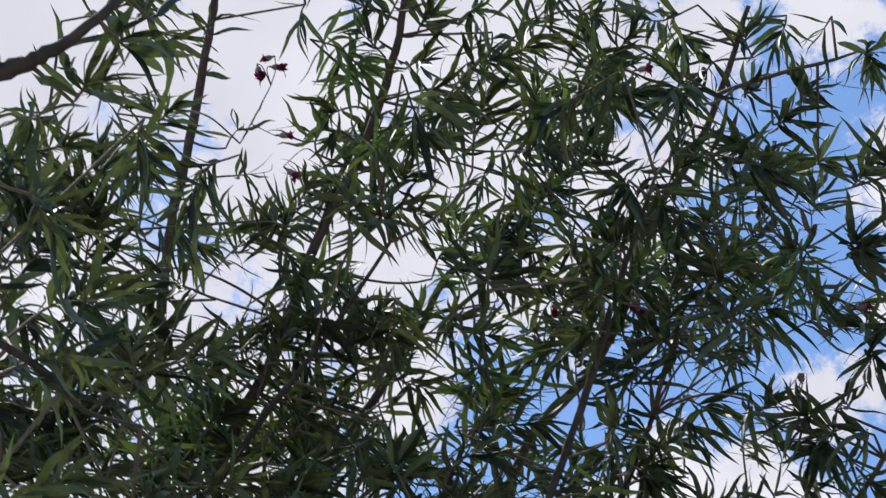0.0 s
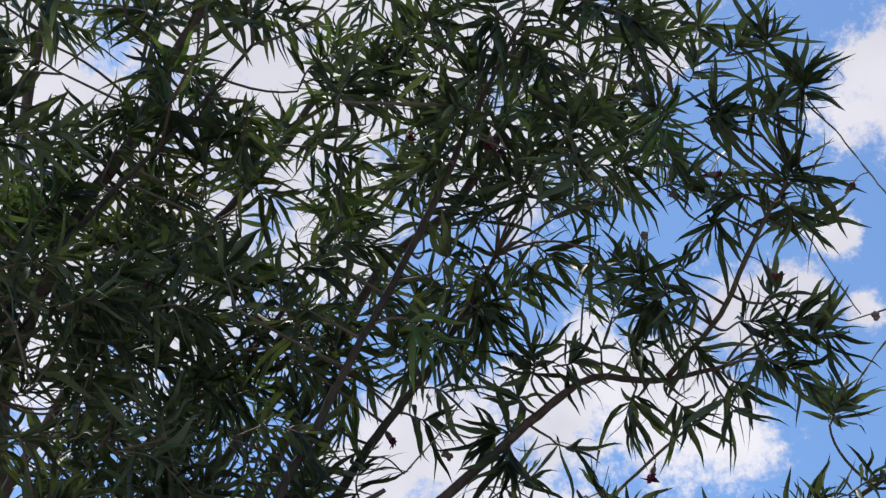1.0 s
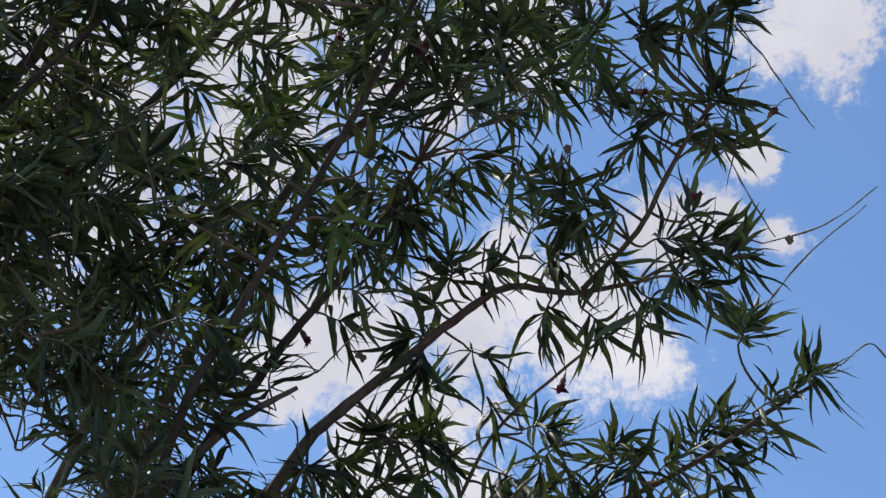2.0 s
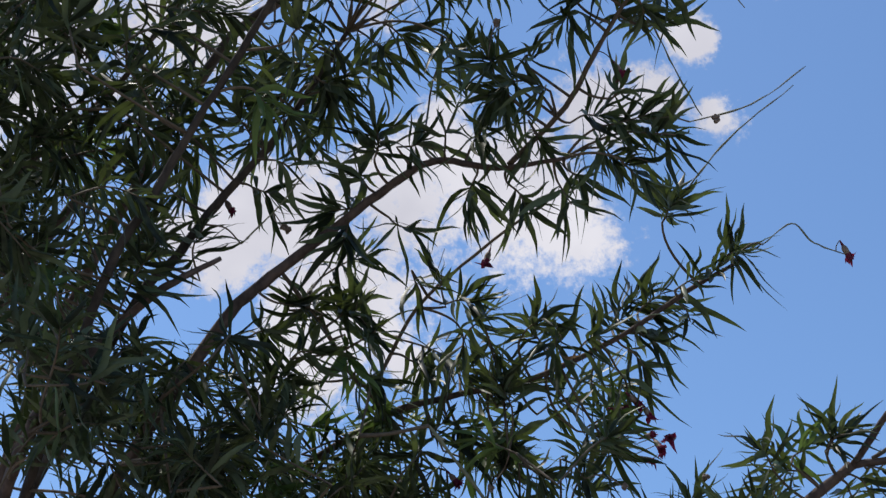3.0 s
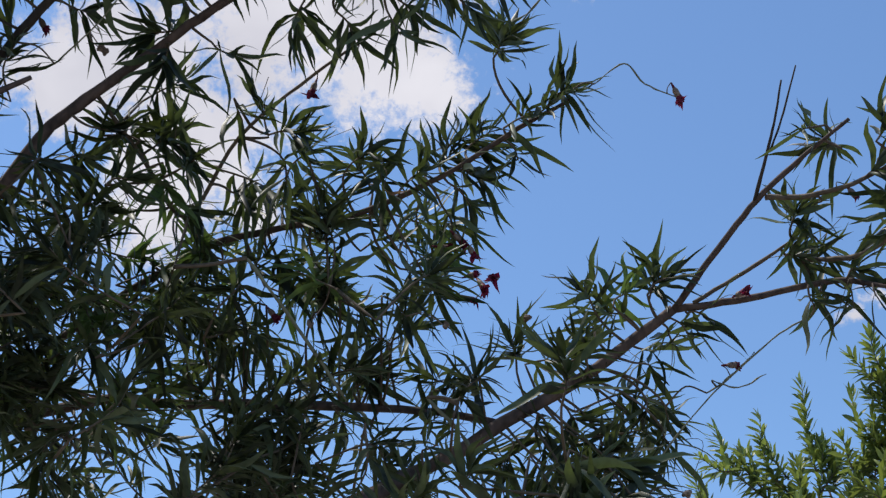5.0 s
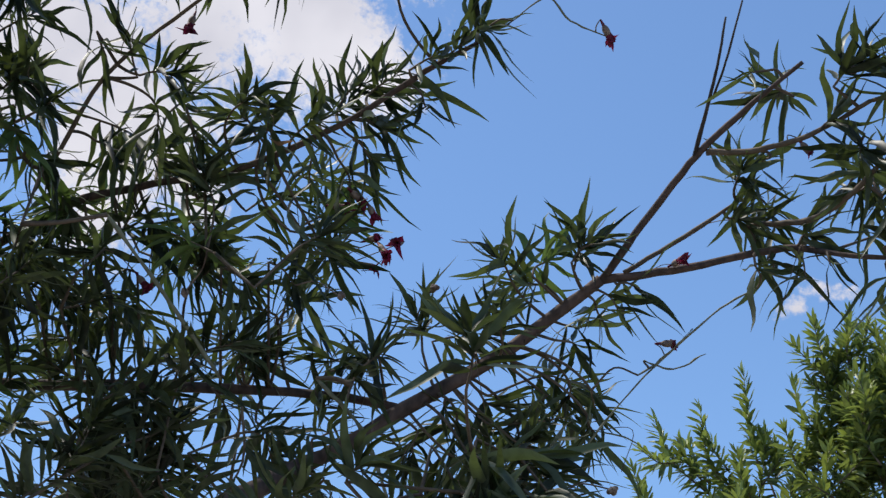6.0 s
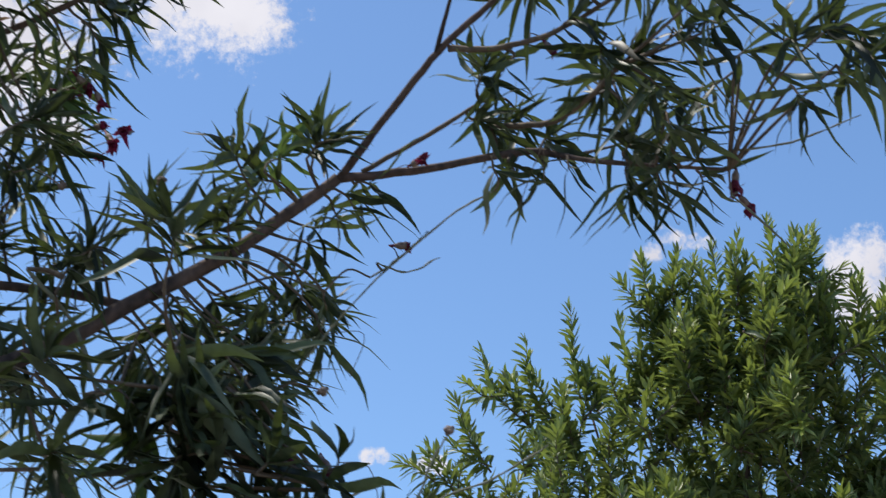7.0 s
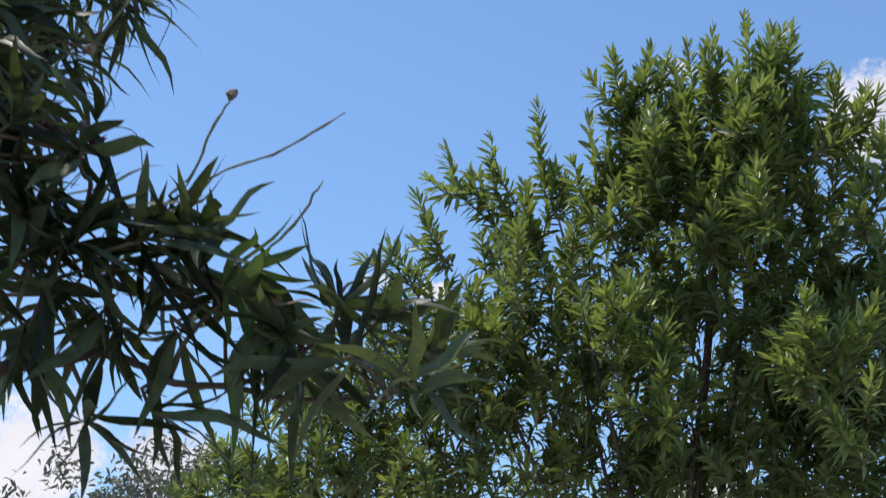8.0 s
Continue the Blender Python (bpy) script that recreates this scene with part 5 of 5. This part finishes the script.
plumes(0.68, (
    (3.16, 9.38, 4.74, 3.14, 9.37, 5.29),
    (3.05, 9.58, 4.73, 3.01, 9.51, 5.20),
    (3.34, 9.44, 4.77, 3.36, 9.37, 5.34),
    (3.46, 9.24, 4.74, 3.50, 9.19, 5.25),
    (3.71, 9.38, 4.77, 3.71, 9.41, 5.31),
    (3.85, 9.45, 4.67, 3.86, 9.49, 5.11),
    (3.55, 9.35, 4.52, 3.62, 9.40, 4.91),
    (2.74, 9.51, 4.62, 2.75, 9.50, 4.94),
    (2.92, 9.69, 4.66, 2.96, 9.67, 5.02),
    (2.35, 9.77, 4.62, 2.28, 9.77, 5.01),
    (2.54, 9.75, 4.52, 2.57, 9.73, 4.78),
    (2.07, 9.84, 4.49, 2.04, 9.85, 4.72),
    (2.19, 9.82, 4.31, 2.20, 9.77, 4.50),
    (4.03, 9.15, 4.58, 4.02, 9.08, 4.90)))
plumes(0.68, (
    (3.17, 9.24, 4.46, 3.19, 9.16, 4.70),
    (3.15, 9.55, 4.98, 3.15, 9.53, 5.59),
    (3.33, 9.21, 4.87, 3.34, 9.14, 5.47),
    (3.59, 9.29, 4.95, 3.58, 9.23, 5.53),
    (2.93, 9.34, 4.89, 2.89, 9.38, 5.34)))
plumes(0.80, (
    (2.65, 9.18, 3.89, 2.62, 9.17, 4.21),
    (2.83, 9.26, 3.98, 2.80, 9.23, 4.28),
    (2.57, 9.37, 4.03, 2.53, 9.45, 4.29),
    (2.72, 9.24, 3.99, 2.71, 9.17, 4.28),
    (3.47, 8.71, 3.62, 3.47, 8.70, 3.89),
    (3.62, 8.85, 3.75, 3.65, 8.87, 3.96),
    (3.71, 8.79, 3.65, 3.72, 8.76, 3.88),
    (2.87, 9.14, 3.46, 2.84, 9.11, 3.60),
    (1.58, 9.82, 3.21, 1.57, 9.80, 3.32),
    (1.77, 9.73, 3.17, 1.74, 9.85, 3.33),
    (2.01, 9.68, 4.01, 1.94, 9.58, 4.15),
    (1.89, 9.89, 4.14, 1.85, 9.91, 4.33),
    (2.21, 9.41, 4.13, 2.19, 9.46, 4.38),
    (3.80, 8.80, 3.26, 3.77, 8.76, 3.38)))
plumes(0.80, (
    (3.38, 8.94, 4.43, 3.39, 8.88, 4.75),
    (2.03, 9.61, 4.05, 2.10, 9.68, 4.27),
    (2.91, 9.18, 3.74, 2.95, 9.21, 3.93)))
lobe((3.487, 9.748, 5.218), 0.55, 0.45, 60)
bough((3.473, 9.674, 5.518))
lobe((3.485, 9.924, 4.820), 0.89, 0.58, 121)
bough((3.471, 9.838, 5.087))
lobe((3.636, 10.072, 4.117), 1.03, 0.72, 176)
bough((3.625, 9.987, 4.450))
lobe((2.533, 10.197, 4.756), 0.45, 0.36, 14)
bough((2.522, 10.131, 5.064))
lobe((2.627, 10.358, 4.211), 0.69, 0.58, 84)
bough((2.616, 10.287, 4.486))
lobe((2.040, 10.488, 4.217), 0.62, 0.58, 69)
bough((2.027, 10.417, 4.493))
lobe((1.446, 10.602, 4.150), 0.58, 0.41, 41)
bough((1.437, 10.555, 4.345))
lobe((1.205, 10.745, 3.625), 0.79, 0.38, 74)
bough((1.197, 10.710, 3.804))
lobe((2.326, 10.576, 3.533), 1.03, 0.45, 102)
bough((2.320, 10.537, 3.744))
lobe((3.739, 10.179, 3.446), 0.96, 0.48, 112)
bough((3.737, 10.137, 3.668))
lobe((4.243, 9.700, 4.384), 0.41, 0.55, 52)
lobe((4.148, 9.924, 3.903), 0.48, 0.69, 56)
bough((4.140, 9.849, 4.217))
lobe((0.786, 10.820, 3.422), 0.51, 0.31, 38)
bough((0.778, 10.795, 3.568))
lobe((3.658, 9.997, 4.369), 0.89, 0.69, 22)
bough((3.645, 9.909, 4.686))
lobe((3.433, 10.255, 3.613), 1.03, 0.41, 16)
bough((3.430, 10.216, 3.805))
lobe((4.035, 10.031, 3.625), 0.72, 0.51, 22)
bough((4.031, 9.982, 3.862))
tagged(part("foliage", leaf_mesh("foliage", np.concatenate(b_leaves), 4), BROAD, tree), kind="stuff")
tagged(part("new_growth", leaf_mesh("new_growth", np.concatenate(b_bright), 4), BRIGHT, tree, "yellow-green new shoots and upper leaves painted as sunlit"), kind="stuff")
tagged(part("twig_growth", mesh_of("twig_growth", *join_data(b_twigs)), TWIG, tree), kind="stuff")


# a greyish tree far behind
distant = tagged(new("distant_tree"), "distant tree with sparse grey-green leaves", "tree")
TOP = np.array((-0.401, 29.580, 6.585))
part("trunk", mesh_of("trunk", *tube_data(smooth_line([(TOP[0] + 0.3, TOP[1], -0.05, 0.16), (TOP[0] + 0.1, TOP[1], 2.5, 0.12), (TOP[0], TOP[1], TOP[2], 0.03)], 8), 10, 0.03, rng)), BARK, distant)
for k in range(9):
    tip = TOP + np.array([0.75, 0.9, 0.45]) * rng.standard_normal(3)
    low = np.array([TOP[0] + 0.05, TOP[1], TOP[2] - 2.2])
    part("bough", mesh_of("bough", *tube_data(smooth_line([(*low, 0.04), (*(0.5 * (low + tip) - (0, 0, 0.2)), 0.025), (*tip, 0.006)], 5), 6)), BARK, distant)
count = 2600
clump = TOP - (0, 0, 0.35) + np.array([0.75, 0.9, 0.5]) * rng.standard_normal((60, 3))
at = clump[rng.integers(0, 60, count)] + 0.16 * rng.standard_normal((count, 3))
rows = leaf_rows(at, rng.standard_normal((count, 3)), rng.standard_normal((count, 3)), rng.uniform(0.10, 0.20, count), rng.uniform(0.04, 0.07, count), rng.uniform(0, 0.4, count), 0.2 * rng.standard_normal(count), 3)
tagged(part("foliage", leaf_mesh("foliage", rows, 3), GREY_LEAF, distant), kind="stuff")
